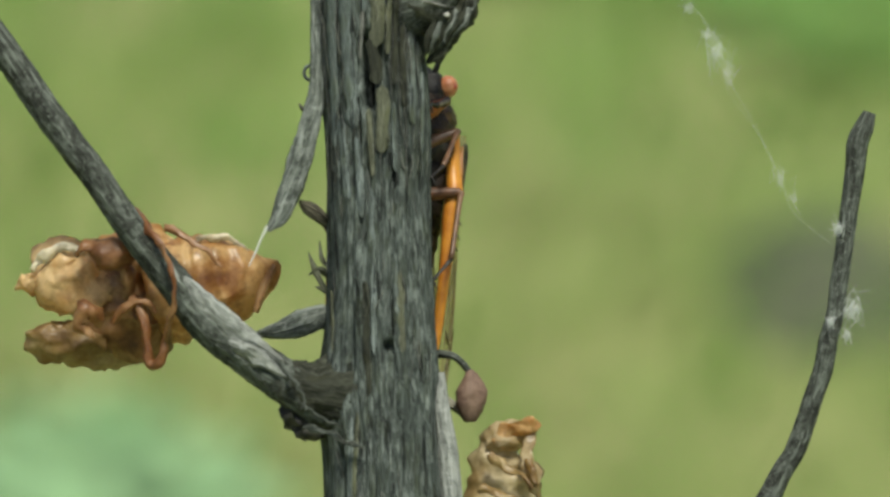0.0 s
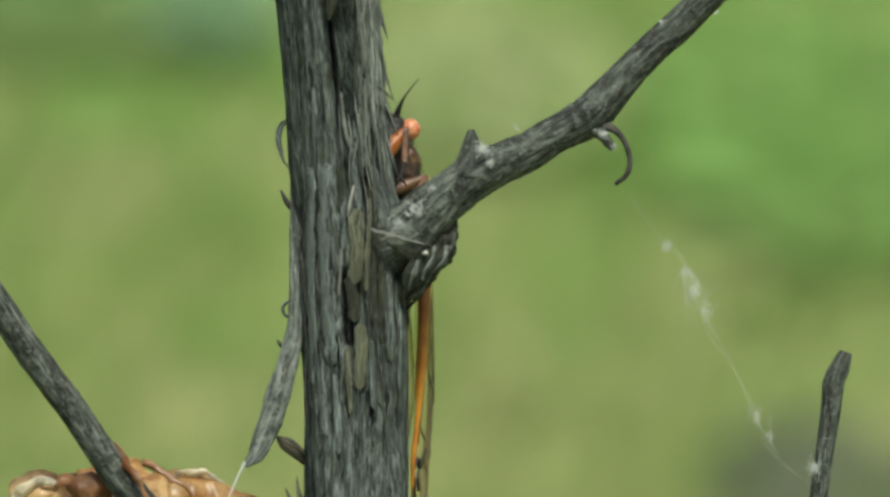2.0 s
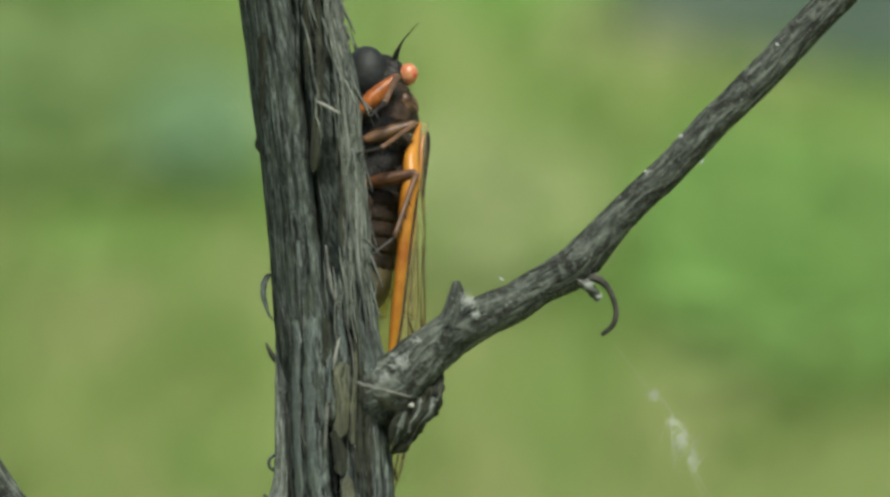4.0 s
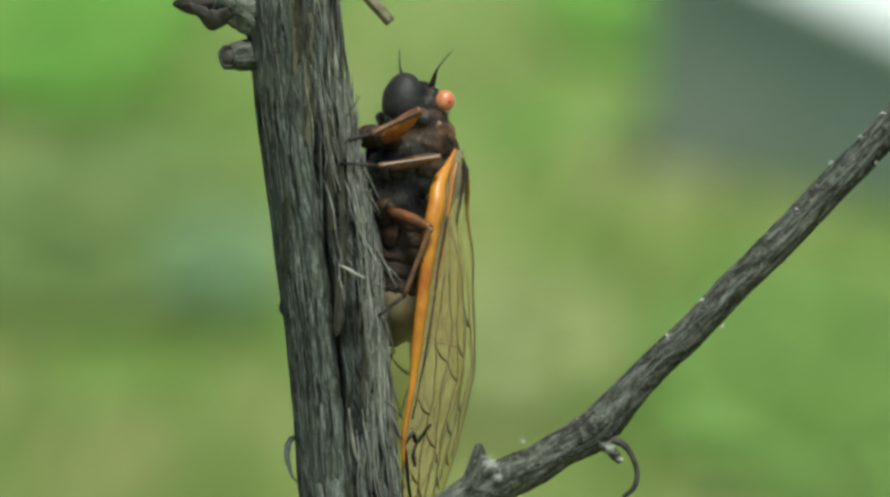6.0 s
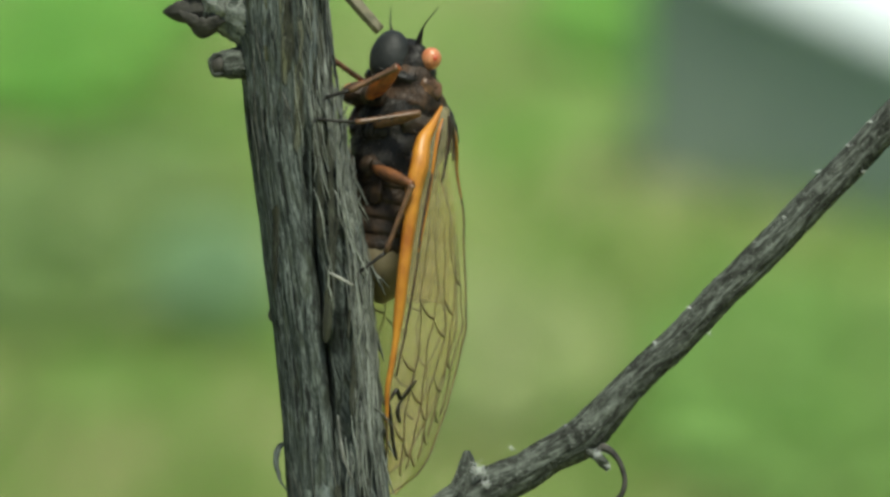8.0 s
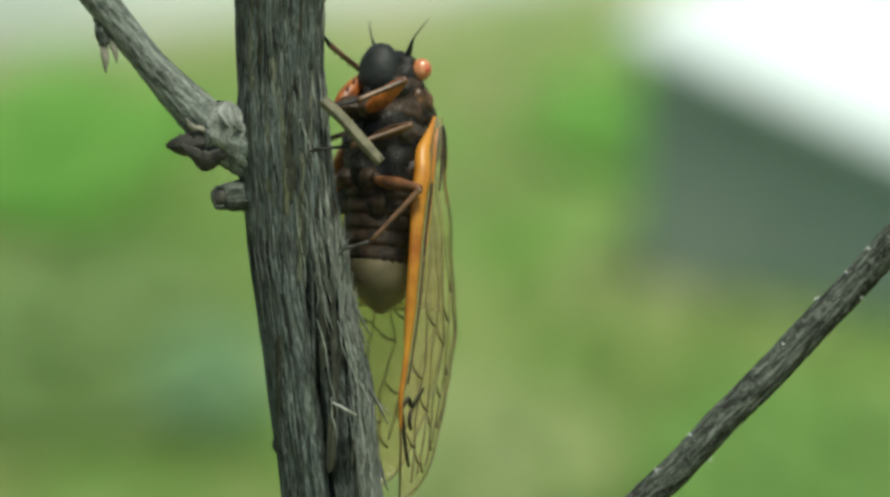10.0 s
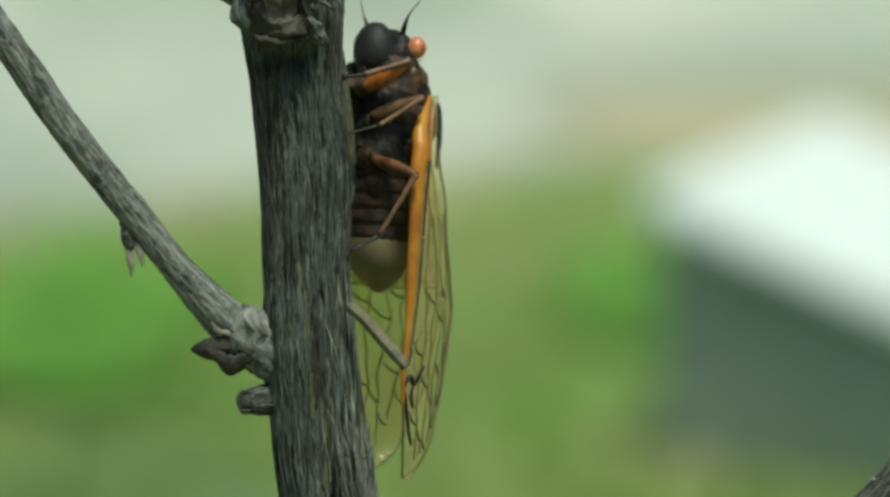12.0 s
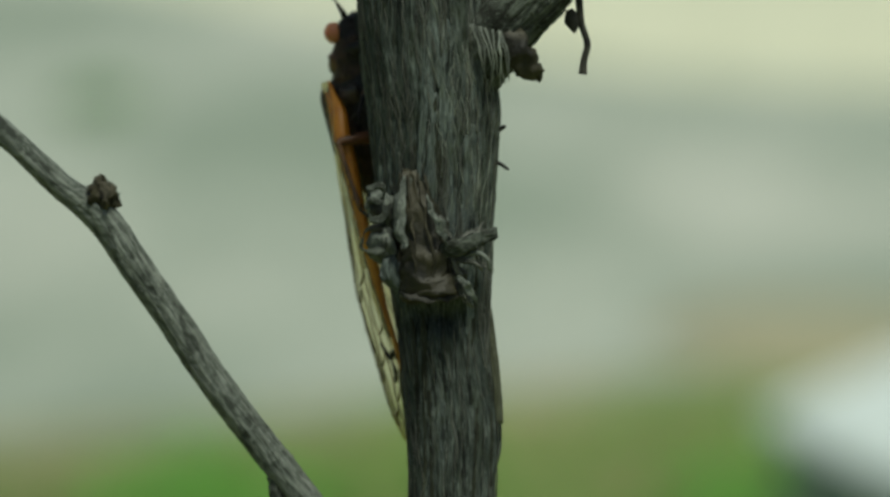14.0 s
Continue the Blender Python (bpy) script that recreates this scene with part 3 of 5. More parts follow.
def splinters(count, v0, v1, a0, a1, seed, long, lift, wide=3.4):
    """Loose bark fibres that lie along the stalk."""
    rnd = random.Random(seed)
    out = []
    for _ in range(count):
        v, a, n = rnd.uniform(v0, v1), radians(rnd.uniform(a0, a1)), rnd.uniform(0.4, 1.0) * long
        uu = stalk_at(v)[0] + stalk_at(v)[1] * math.cos(a)
        if any(abs(uu - h[0]) < h[2] * 1.6 and abs(v + 20 - h[1]) < h[3] + n * 0.4 for h in HOLLOWS if h[4] > 0.25):
            continue
        drift, w, peel = rnd.gauss(0, 0.10), rnd.uniform(0.35, 1.0) * wide, (rnd.random() ** 3) * lift
        rows = []
        for k in range(6):
            s = k / 5
            vv = v + n * (s - 0.5)
            u, r = stalk_at(vv)
            ang = a + drift * (s - 0.5) + 0.03 * math.sin(s * 7 + v)
            rr = r * (1.015 + peel * max(0, (s - 0.6) if v % 2 < 1 else (0.4 - s)) * 2)
            p = at(u, vv)
            p = p + Vector((rr * UNIT * math.cos(ang), 0, 0)) + frame_at(vv)[1] * (rr * UNIT * math.sin(ang))
            rows.append((*p, w * UNIT * (1 - 0.75 * abs(2 * s - 1) ** 2)))
        out.append(rod(rows, 4, 1))
    return joined(out)


def flake(rows, width, curl=0.3):
    """A dry scale or leaf along plan rows u, v, d with a half width that swells and tapers."""
    n = len(rows)
    return limb([(u, v, d, max(1.0, width * math.sin(math.pi * (0.12 + 0.86 * i / (n - 1))) ** 0.7)) for i, (u, v, d) in enumerate(rows)],
                12, 6, knotty(width, 0.3, 0.3), curl)


def slat(rows, width, seed, lift=0.03):
    """A flat strip of bark on the near face of the stalk along plan rows u, v, straight-sided with torn ends."""
    vs = np.linspace(rows[0][1], rows[-1][1], max(9, int(abs(rows[-1][1] - rows[0][1]) / 7)))
    us = np.interp(vs, [r[1] for r in rows], [r[0] for r in rows])
    pts, uv, n = [], [], len(vs) - 1
    for i, (u, v) in enumerate(zip(us, vs)):
        mid, r = stalk_at(v)
        a = -math.acos(max(-0.97, min(0.97, (u - mid) / r)))
        s = i / n
        w = width * (0.12 + 0.88 * min(1.0, min(s, 1 - s) / 0.07) ** 0.5)
        for j, (off, rise) in enumerate(((-1, -0.05), (-0.9, 0.7), (-0.35, 1.05), (0.3, 0.9), (0.9, 0.75), (1, -0.05))):
            edge = 0.5 * noise.noise((v * 0.03, seed * 3.1, 2.0 * (j > 2))) + 0.26 * noise.noise((v * 0.11, seed * 1.7, j * 0.9))
            ang = a + (off + edge) * w / r
            rr = r * UNIT * (1 + lift * rise + 0.012 * noise.noise((v * 0.05, j * 2.3, seed)))
            pts.append(tuple(at(mid, v) + Vector((rr * math.cos(ang), 0, 0)) + frame_at(v)[1] * (rr * math.sin(ang))))
            uv.append((seed * 0.0013 + off * w * UNIT, v * UNIT))
    return pts, [(i * 6 + j, i * 6 + j + 1, i * 6 + j + 7, i * 6 + j + 6) for i in range(n) for j in range(5)], uv


def stalk():
    ob = root("dead_stalk", "weathered grey dead stalk with peeling bark and bare branches", "stalk", pose(0, 0, 0))
    part("stem", stalk_shape(), STEM_BARK, ob)
    base = at(690, 1500)
    part("lower_stem", rod([(base.x, base.y + 0.001, base.z + 0.002, 0.0054), (0.004, base.y - 0.036, 0.4, 0.0056), (0.002, base.y - 0.085, 0.2, 0.006), (0.0, base.y - 0.1, -0.02, 0.007)], 24, 10, knotty(2)), STEM_BARK, ob)
    part("bark_shred", joined([splinters(420, -780, -130, -90, 15, 5, 170, 0.16, 2.0), splinters(120, -760, -120, -80, 15, 25, 220, 0.25, 2.8), splinters(26, -740, -140, -75, 5, 35, 210, 0.3, 4.4),
                               splinters(26, -760, -180, -55, 10, 45, 190, 0.7, 4.0), splinters(200, -2050, -1580, -90, -5, 19, 150, 0.05, 2.0), splinters(90, -1060, -740, -75, 15, 17, 150, 0.12, 2.2), splinters(20, -760, -420, -45, 5, 55, 130, 1.0, 3.0)]), SHRED, ob, "pale frayed bark shreds")["kind"] = "stuff"
    part("bark_fibre", joined([splinters(110, -130, 300, -165, -20, 6, 150, 0.05, 1.3), splinters(170, -1500, -700, -175, -5, 7, 140, 0.05, 1.4),
                               splinters(60, 250, 900, -175, -5, 8, 90, 0.03, 1.1), splinters(330, -2050, -1380, -175, -5, 9, 140, 0.05, 1.7)]), FIBRE, ob, "pale loose bark fibres")["kind"] = "stuff"
    for rows, w, m in (([(616, -128), (614, -40), (616, 60), (622, 150), (628, 226)], 14, STRIP_BARK), ([(590, -120), (588, 0), (592, 120), (596, 260)], 10, STRIP_BARK), ([(669, -48), (668, 30), (666, 84)], 13, PALE_WOOD),
                       ([(677, 150), (679, 200), (676, 268)], 11, PALE_WOOD), ([(643, 20), (641, 60), (639, 106)], 3.2, FIBRE), ([(646, -60), (645, -20), (646, 24)], 4, STRIP_BARK), ([(692, -70), (690, 0), (686, 96)], 5, PALE_WOOD),
                       ([(702, -50), (700, 50), (698, 150)], 5, UMBER_BARK), ([(712, 40), (712, 110), (716, 190)], 6, UMBER_BARK), ([(655, 70), (664, 110), (668, 150)], 10, UMBER_BARK), ([(726, 60), (728, 130), (730, 220)], 6, STRIP_BARK),
                       ([(640, -130), (642, -90), (640, -40)], 6, UMBER_BARK), ([(695, 180), (697, 250), (700, 300)], 4, STRIP_BARK), ([(654, 190), (656, 240), (660, 310)], 5, PALE_WOOD), ([(606, 210), (612, 290), (618, 350)], 9, STRIP_BARK),
                       ([(744, 100), (746, 180), (744, 270)], 5, STRIP_BARK), ([(632, 240), (638, 300), (642, 380)], 6, STRIP_BARK), ([(664, -128), (668, -90), (672, -46)], 7, STRIP_BARK), ([(690, -140), (692, -100), (696, -50)], 6, UMBER_BARK)):
        part("bark_slat", slat(rows, w, rows[0][0] * 0.01), m, ob, "long flat strip of weathered bark, or dark one for a crack")
    rnd = random.Random(91)
    for k in range(52):
        v = rnd.uniform(-2040, -780) if k < 30 else (rnd.uniform(-760, -160) if k < 36 else rnd.uniform(330, 900) if k > 41 else rnd.uniform(-1100, -780))
        n, u, lean = rnd.uniform(60, 150), stalk_at(v)[0] + rnd.uniform(-0.9, 0.9) * stalk_at(v)[1], rnd.gauss(0, 4)
        # The umber slats in the shredded stretch stand in for the shade of cracks.
        m = rnd.choice((STRIP_BARK, UMBER_BARK, UMBER_BARK, STEM_BARK, PALE_WOOD)) if k < 30 or k > 35 else UMBER_BARK
        m = STRIP_BARK if v < -1560 and k % 3 else m
        part("bark_slat", slat([(u + lean, v - n), (u, v), (u - lean, v + n)], rnd.uniform(2.5, 8.0), 3 + k * 0.37, 0.025), m, ob, "long flat strip of weathered bark, or dark one for a crack")
    for k in range(12):
        v = rnd.uniform(-2000, -1640)
        u, n, lean = stalk_at(v)[0] + rnd.uniform(-0.3, 0.95) * stalk_at(v)[1], rnd.uniform(70, 150), rnd.gauss(0, 5)
        part("bark_slat", slat([(u + lean, v - n), (u, v), (u - lean, v + n)], rnd.uniform(4.0, 9.0), 60 + k * 0.37, 0.025), STRIP_BARK, ob, "long flat strip of weathered bark, or dark one for a crack")
    part("splinter", limb([(653, -34, -0.0047, 1.5), (656, -52, -0.0049, 3.2), (661, -76, -0.005, 2.6), (664, -90, -0.0049, 1)], 6, 4), PALE_TIP, ob, "pale upright splinter")
    part("splinter", flake([(625, -500, -0.0046), (645, -490, -0.0052), (668, -478, -0.0055)], 3, 0.5), PALE_TIP, ob)
    part("splinter", flake([(640, -250, -0.0046), (650, -180, -0.0049), (668, -130, -0.005)], 3, 0.5), FIBRE, ob)
    # side branches
    part("branch", limb([(640, 735, 0, 56), (585, 708, -0.0015, 48), (528, 675, -0.002, 40), (477, 642, -0.002, 36), (428, 608, -0.002, 34), (375, 567, -0.002, 33), (318, 495, -0.002, 29),
                         (271, 436, -0.002, 27), (241, 396, -0.002, 26), (173, 298, -0.002, 26), (138, 252, -0.002, 26), (93, 190, -0.002, 26), (37, 108, -0.002, 25.5), (-31, 13, -0.002, 25),
                         (-110, -105, -0.002, 24), (-250, -320, -0.002, 23), (-400, -550, -0.002, 20)], 44, 20, knotty(3, 0.07, 0.075)), TWIG_BARK, ob)
    part("branch", limb([(660, 40, 0, 58), (715, 18, -0.001, 56), (768, -17, -0.0015, 50), (827, -72, -0.0015, 42), (891, -114, -0.0015, 37), (966, -150, -0.0015, 34), (1015, -181, -0.0015, 33), (1066, -209, -0.0015, 36),
                         (1104, -249, -0.0015, 32), (1164, -315, -0.0015, 28), (1233, -380, -0.0015, 28), (1305, -455, -0.0015, 28), (1385, -534, -0.0015, 28), (1460, -612, -0.0015, 28), (1537, -691, -0.0015, 28),
                         (1618, -779, -0.0015, 28), (1750, -925, -0.0015, 27), (1930, -1130, -0.0015, 25)], 44, 20, knotty(4, 0.07, 0.075)), TWIG_BARK, ob)
    part("branch", limb([(520, -935, 0, 62), (470, -960, 0.0, 54), (420, -985, 0.0, 45), (370, -1033, 0, 36), (310, -1098, 0, 28.5), (256, -1166, 0, 28.5), (193, -1245, 0, 28.5), (130, -1325, 0, 28.5),
                         (76, -1400, 0, 28.5), (36, -1460, 0, 28.5), (-42, -1570, 0, 29), (-78, -1622, 0, 30), (-104, -1652, 0, 30), (-130, -1672, 0, 26), (-175, -1705, 0, 22), (-260, -1784, 0, 22), (-380, -1885, 0, 22), (-520, -1990, 0, 20)], 44, 20, knotty(5, 0.07, 0.075)), GREY_TWIG, ob)
    part("branch", limb([(520, -1900, 0, 80), (590, -1970, -0.001, 72), (665, -2040, -0.0015, 62), (728, -2110, -0.0015, 56), (808, -2215, -0.0015, 48), (950, -2400, 0, 40)], 44, 20, knotty(6, 0.10, 0.085)), TWIG_BARK, ob)
    part("spur", limb([(860, -105, -0.002, 32), (865, -140, -0.002, 22), (867, -168, -0.002, 15), (866, -188, -0.002, 6)], 12, 4, knotty(7)), TWIG_BARK, ob)
    part("hook_base", crumpled(limb([(1050, -208, -0.002, 16), (1082, -190, -0.0022, 12), (1104, -170, -0.0022, 7), (1112, -154, -0.002, 3)], 12, 5, knotty(92, 0.3)), 0.0003, 0.001), TWIG_BARK, ob, "pale frayed stub under the hook")
    part("hook", limb([(1070, -190, -0.002, 16), (1105, -194, -0.002, 9), (1130, -175, -0.002, 5.5), (1143, -140, -0.002, 5), (1138, -112, -0.002, 5), (1118, -94, -0.002, 4)], 8, 5), DARK_BITS, ob, "dark curled hook")
    part("knot", crumpled(joined([limb([(806, -40, -0.001, 30), (812, 0, -0.0012, 30), (802, 34, -0.0014, 27), (784, 70, -0.0014, 20), (768, 98, -0.0016, 12), (758, 114, -0.0018, 4)], 30, 8, knotty(71, 0.2, 0.2)),
                                  limb([(706, 6, -0.0026, 16), (738, 22, -0.0026, 22), (770, 26, -0.0022, 20), (800, 12, -0.0016, 12)], 26, 6, knotty(72, 0.2, 0.16))]), 0.0004, 0.0012), UMBER_BARK, ob, "dark umber collar below a branch")
    part("collar_ridge", crumpled(limb([(694, -10, -0.0046, 2), (716, -6, -0.0051, 3.4), (745, 2, -0.0049, 2.6), (775, 10, -0.0042, 2.4), (796, 13, -0.0034, 1.4)], 8, 6, knotty(73, 0.3)), 0.0002, 0.0009), FIBRE, ob, "pale torn ridge of bark")
    rnd = random.Random(61)
    for k in range(12):
        s = k / 11
        u0, v0, u1, v1 = 842 - 66 * s, -12 + 10 * s, 786 - 42 * s, 84 + 30 * s
        rows = [(u0 + (u1 - u0) * q + 9 * math.sin(3.1 * q) * (1 - s) + rnd.gauss(0, 1.5), v0 + (v1 - v0) * q, -0.0016 - 0.0020 * math.sin(2.4 * q + 0.3) * (0.5 + s * 0.4), max(0.8, (3.0 + 2.2 * rnd.random()) * math.sin(0.25 + 2.7 * q))) for q in np.linspace(0, 1, 6)]
        part("hanging_strip", crumpled(limb(rows, 7, 4, knotty(80 + k, 0.3, 0.2)), 0.00022, 0.0010), (TWIG_BARK, UMBER_BARK, UMBER_BARK, GREY_TWIG)[(k * 7) % 4], ob, "frayed hanging strip of bark")
    part("pith", crumpled(ball(at(788, 28, -0.0036), (0.00026, 0.0003, 0.0002), 10), 0.0001, 0.0005), PALE_TIP, ob, "tiny pale bit of pith")
    part("collar", crumpled(joined([limb([(650, 690, -0.0012, 72), (612, 686, -0.0018, 62), (575, 683, -0.0022, 50), (540, 674, -0.0022, 42), (505, 656, -0.002, 34)], 34, 8, knotty(74, 0.14, 0.14)),
                                    limb([(600, 618, -0.001, 16), (578, 646, -0.0016, 24), (548, 668, -0.002, 24)], 20, 6, knotty(75, 0.2))]), 0.0003, 0.0012), UMBER_BARK, ob, "dark umber bark where a branch joins")
    for rows in ([(538, 752, -0.0034, 3), (556, 744, -0.0042, 6), (580, 752, -0.0050, 4), (612, 768, -0.0054, 4.5), (646, 780, -0.0054, 2)], [(530, 700, -0.0046, 2), (552, 712, -0.0056, 4.5), (574, 728, -0.0062, 3), (602, 742, -0.006, 2)],
                 [(512, 650, -0.0044, 3), (530, 668, -0.0050, 5), (540, 692, -0.0050, 3), (536, 716, -0.0046, 2)]):
        part("torn_edge", crumpled(limb(rows, 8, 6, knotty(rows[0][0], 0.3)), 0.0003, 0.0010), TWIG_BARK, ob, "grey torn edge of bark")
    rnd = random.Random(33)
    fan = [limb([(566 + 5 * k + rnd.gauss(0, 3), -1995 + 2 * k, -0.0054, 2.2), (580 + 4.5 * k + rnd.gauss(0, 3), -1938, -0.0060, 1.9), (586 + 4 * k + rnd.gauss(0, 4), -1884 + rnd.gauss(0, 12) - k, -0.0054, 0.8)], 6, 5) for k in range(11)]
    part("fibre_fan", crumpled(joined(fan), 0.0002, 0.0014), SHRED, ob, "pale fan of torn fibres")["kind"] = "stuff"
    part("node", crumpled(joined([ball(at(-92, -1684, -0.0005), (0.0014, 0.0016, 0.0012), 22, 0.4), ball(at(-97, -1700, -0.0005), (0.0007, 0.0008, 0.0009), 14, 0.5)]), 0.0005, 0.001), OLIVE_BARK, ob)
    part("node", crumpled(joined([ball(at(525, 718, -0.0012), (0.0012, 0.002, 0.0010), 20), ball(at(550, 742, -0.001), (0.0016, 0.0022, 0.0010), 20)]), 0.0008, 0.001), DARK_BITS, ob)
    part("bract", flake([(440, -965, -0.001), (395, -962, -0.0015), (360, -958, -0.0015), (332, -957, -0.001)], 22, 0.4), DARK_BITS, ob, "pointed dry bract")
    part("bract", flake([(430, -930, -0.001), (400, -922, -0.001), (378, -935, -0.001)], 11, 0.4), DARK_BITS, ob)
    part("stub", crumpled(joined([limb([(480, -868, 0, 30), (450, -868, -0.001, 27), (432, -866, -0.0014, 22)], 16, 4, knotty(8, 0.3)),
                                  limb([(432 + 17 * math.cos(q), -864 + 19 * math.sin(q), -0.0016, 5) for q in np.linspace(0, 6.2, 9)], 8, 3)]), 0.0002, 0.0008), TWIG_BARK, ob, "broken hollow stub")
    # No real hole: a dark ball gives the shade inside the stub.
    part("stub_hollow", ball(at(430, -864, -0.0013), (0.0008, 0.0008, 0.0009), 12, 0.3), DARK_BITS, ob, "dark fill standing for the shade in a hollow")
    part("junction", crumpled(ball(at(440, -985, -0.0012), (0.0022, 0.0016, 0.0022), 24), 0.0009, 0.0014), PALE_BARK, ob, "pale flaking bark at a branch fork")
    part("bract", crumpled(flake([(445, -948, -0.002), (412, -935, -0.0022), (385, -940, -0.002), (362, -958, -0.002)], 14, 0.3), 0.0003, 0.001), DARK_BITS, ob)
    part("bract", crumpled(flake([(410, -985, -0.002), (380, -990, -0.0022), (366, -1004, -0.002)], 6, 0.4), 0.0003, 0.001), DRY_LEAF, ob)
    part("leaf_scar", crumpled(limb([(221, -1186, 0.0, 16), (220, -1158, -0.0003, 13), (222, -1136, -0.0005, 7)], 12, 4, knotty(44, 0.25)), 0.0003, 0.001), TWIG_BARK, ob)
    part("scale", joined([flake([(222, -1150, -0.0004), (224, -1122, -0.0006), (226, -1086, -0.0006)], 9, 0.4), flake([(232, -1150, -0.0004), (242, -1128, -0.0006), (246, -1104, -0.0006)], 6, 0.5)]), DRY_LEAF, ob, "hanging dry scale")
    part("dry_twig", limb([(610, -1036, -0.004, 11), (640, -1008, -0.0042, 11), (680, -962, -0.0045, 11), (712, -926, -0.0048, 10)], 10, 4, knotty(9)), TAN_TWIG, ob, "thin tan twig stub")
    # Pale worn streaks; the highlight along the branch's upper side is in this colour too.
    for rows, w in (([(330, 488, -0.0030), (385, 548, -0.0036), (440, 588, -0.0038), (508, 630, -0.0040)], 24), ([(270, 424, -0.0028), (300, 462, -0.0031), (352, 528, -0.0033)], 13), ([(410, 592, -0.0038), (455, 618, -0.0040), (520, 662, -0.0042)], 15)):
        part("worn_bark", crumpled(flake(rows, w, 0.3), 0.0003, 0.0012), PALE_BARK, ob, "pale strip of worn bark, lightened as the branch's lit top")
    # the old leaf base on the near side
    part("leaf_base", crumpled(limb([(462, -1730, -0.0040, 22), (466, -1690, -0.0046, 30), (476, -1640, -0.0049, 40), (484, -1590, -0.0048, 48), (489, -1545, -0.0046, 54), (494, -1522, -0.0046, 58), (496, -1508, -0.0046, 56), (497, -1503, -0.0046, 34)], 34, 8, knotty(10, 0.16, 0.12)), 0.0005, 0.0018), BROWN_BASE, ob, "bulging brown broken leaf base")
    rnd = random.Random(78)
    ridges = []
    for k in range(4):
        a = -1.2 + 2.2 * k / 3
        ridges.append(limb([(462 + 18 * a, -1725, -0.0056, 2), (474 + 30 * math.sin(a), -1660 + rnd.gauss(0, 8), -0.0050 - 0.0019 * math.cos(a), 3.2), (485 + 46 * math.sin(a), -1585, -0.0048 - 0.0025 * math.cos(a), 3.4), (489 + 48 * math.sin(a), -1530 + rnd.gauss(0, 10), -0.0046 - 0.0026 * math.cos(a), 1.5)], 6, 5))
    part("leaf_base_ridge", crumpled(joined(ridges), 0.0004, 0.0013), OLIVE_BARK, ob)["kind"] = "stuff"
    # The lip's dark colour also stands for the shade below the leaf base.
    part("leaf_base_lip", crumpled(limb([(436, -1520, -0.0050, 4), (458, -1506, -0.0066, 5), (494, -1502, -0.0073, 5), (530, -1506, -0.0066, 5), (556, -1516, -0.0050, 4)], 10, 6, knotty(21, 0.3)), 0.0003, 0.0008), DARK_BITS, ob, "torn rim, dark in place of the shade under it")
    part("ring_knob", crumpled(joined([ball(at(408, -1600, -0.0050), (0.0013, 0.0012, 0.0017), 22), ball(at(404, -1662, -0.0046), (0.0012, 0.0012, 0.0016), 22)]), 0.0006, 0.0011), GREY_TWIG, ob, "grey crumpled knob")
    for cu, cv, rr, a0, a1 in ((392, -1607, 21, -0.3, 4.6), (398, -1660, 16, 0.4, 5.2), (396, -1690, 14, 2.2, 6.9)):
        part("curl", crumpled(limb([(cu + rr * math.cos(q), cv + rr * math.sin(q), -0.0066, 4.0 + 1.6 * math.sin(q * 1.7)) for q in np.linspace(a0, a1, 9)], 8, 4, knotty(cu, 0.25)), 0.00045, 0.0012), TWIG_BARK, ob, "curled grey tendril")
    # Dark balls take the place of the shade in the knob's holes.
    part("knob_hollow", joined([ball(at(398, -1662, -0.0058), (0.0006, 0.0004, 0.0006), 10, 0.3), ball(at(396, -1628, -0.0058), (0.0007, 0.0004, 0.0004), 10, 0.3)]), DARK_BITS, ob, "dark fill standing for the shade in a hollow")
    rnd = random.Random(77)
    for u0, v0, u1, v1, n in ((528, -1606, 590, -1632, 6), (528, -1606, 496, -1668, 6), (528, -1602, 545, -1540, 4), (540, -1580, 596, -1562, 3), (545, -1540, 560, -1498, 3)):
        rows = []
        for _ in range(n):
            bu, bv = rnd.gauss(0, 4), rnd.gauss(0, 4)
            rows.append(limb([(u0 + rnd.gauss(0, 4), v0 + rnd.gauss(0, 4), -0.0062, 2.2), ((u0 + u1) / 2 + bu, (v0 + v1) / 2 + bv + 5, -0.0064, 3.4), (u1 + rnd.gauss(0, 5), v1 + rnd.gauss(0, 5), -0.0054, 1.2)], 6, 4))
        part("torn_fibre", crumpled(joined(rows), 0.00025, 0.0012), FIBRE, ob, "pale torn fibres round the leaf base")["kind"] = "stuff"
    part("torn_arm", crumpled(limb([(512, -1588, -0.0066, 10), (540, -1598, -0.0072, 14), (575, -1608, -0.0064, 12), (594, -1615, -0.0056, 10), (606, -1621, -0.0050, 8), (612, -1618, -0.0048, 3)], 16, 6, knotty(93, 0.25, 0.2), 0.7), 0.0005, 0.0011), TWIG_BARK, ob, "dark torn arm of bark")
    for rows, w in (([(522, -1600, -0.0078), (506, -1642, -0.0078), (488, -1692, -0.0064)], 8),
                    ([(540, -1548, -0.0068), (560, -1522, -0.0066), (572, -1500, -0.0058)], 9), ([(452, -1720, -0.0056), (440, -1660, -0.0068), (446, -1590, -0.0076)], 13)):
        part("sheath", crumpled(flake(rows, w, 0.4), 0.0005, 0.0011), GREY_TWIG, ob, "torn grey sheath")
    part("curl", limb([(548, -1575, -0.0060, 5), (575, -1586, -0.0064, 5), (594, -1574, -0.0064, 4), (598, -1555, -0.006, 3)], 8, 5), GREY_TWIG, ob)
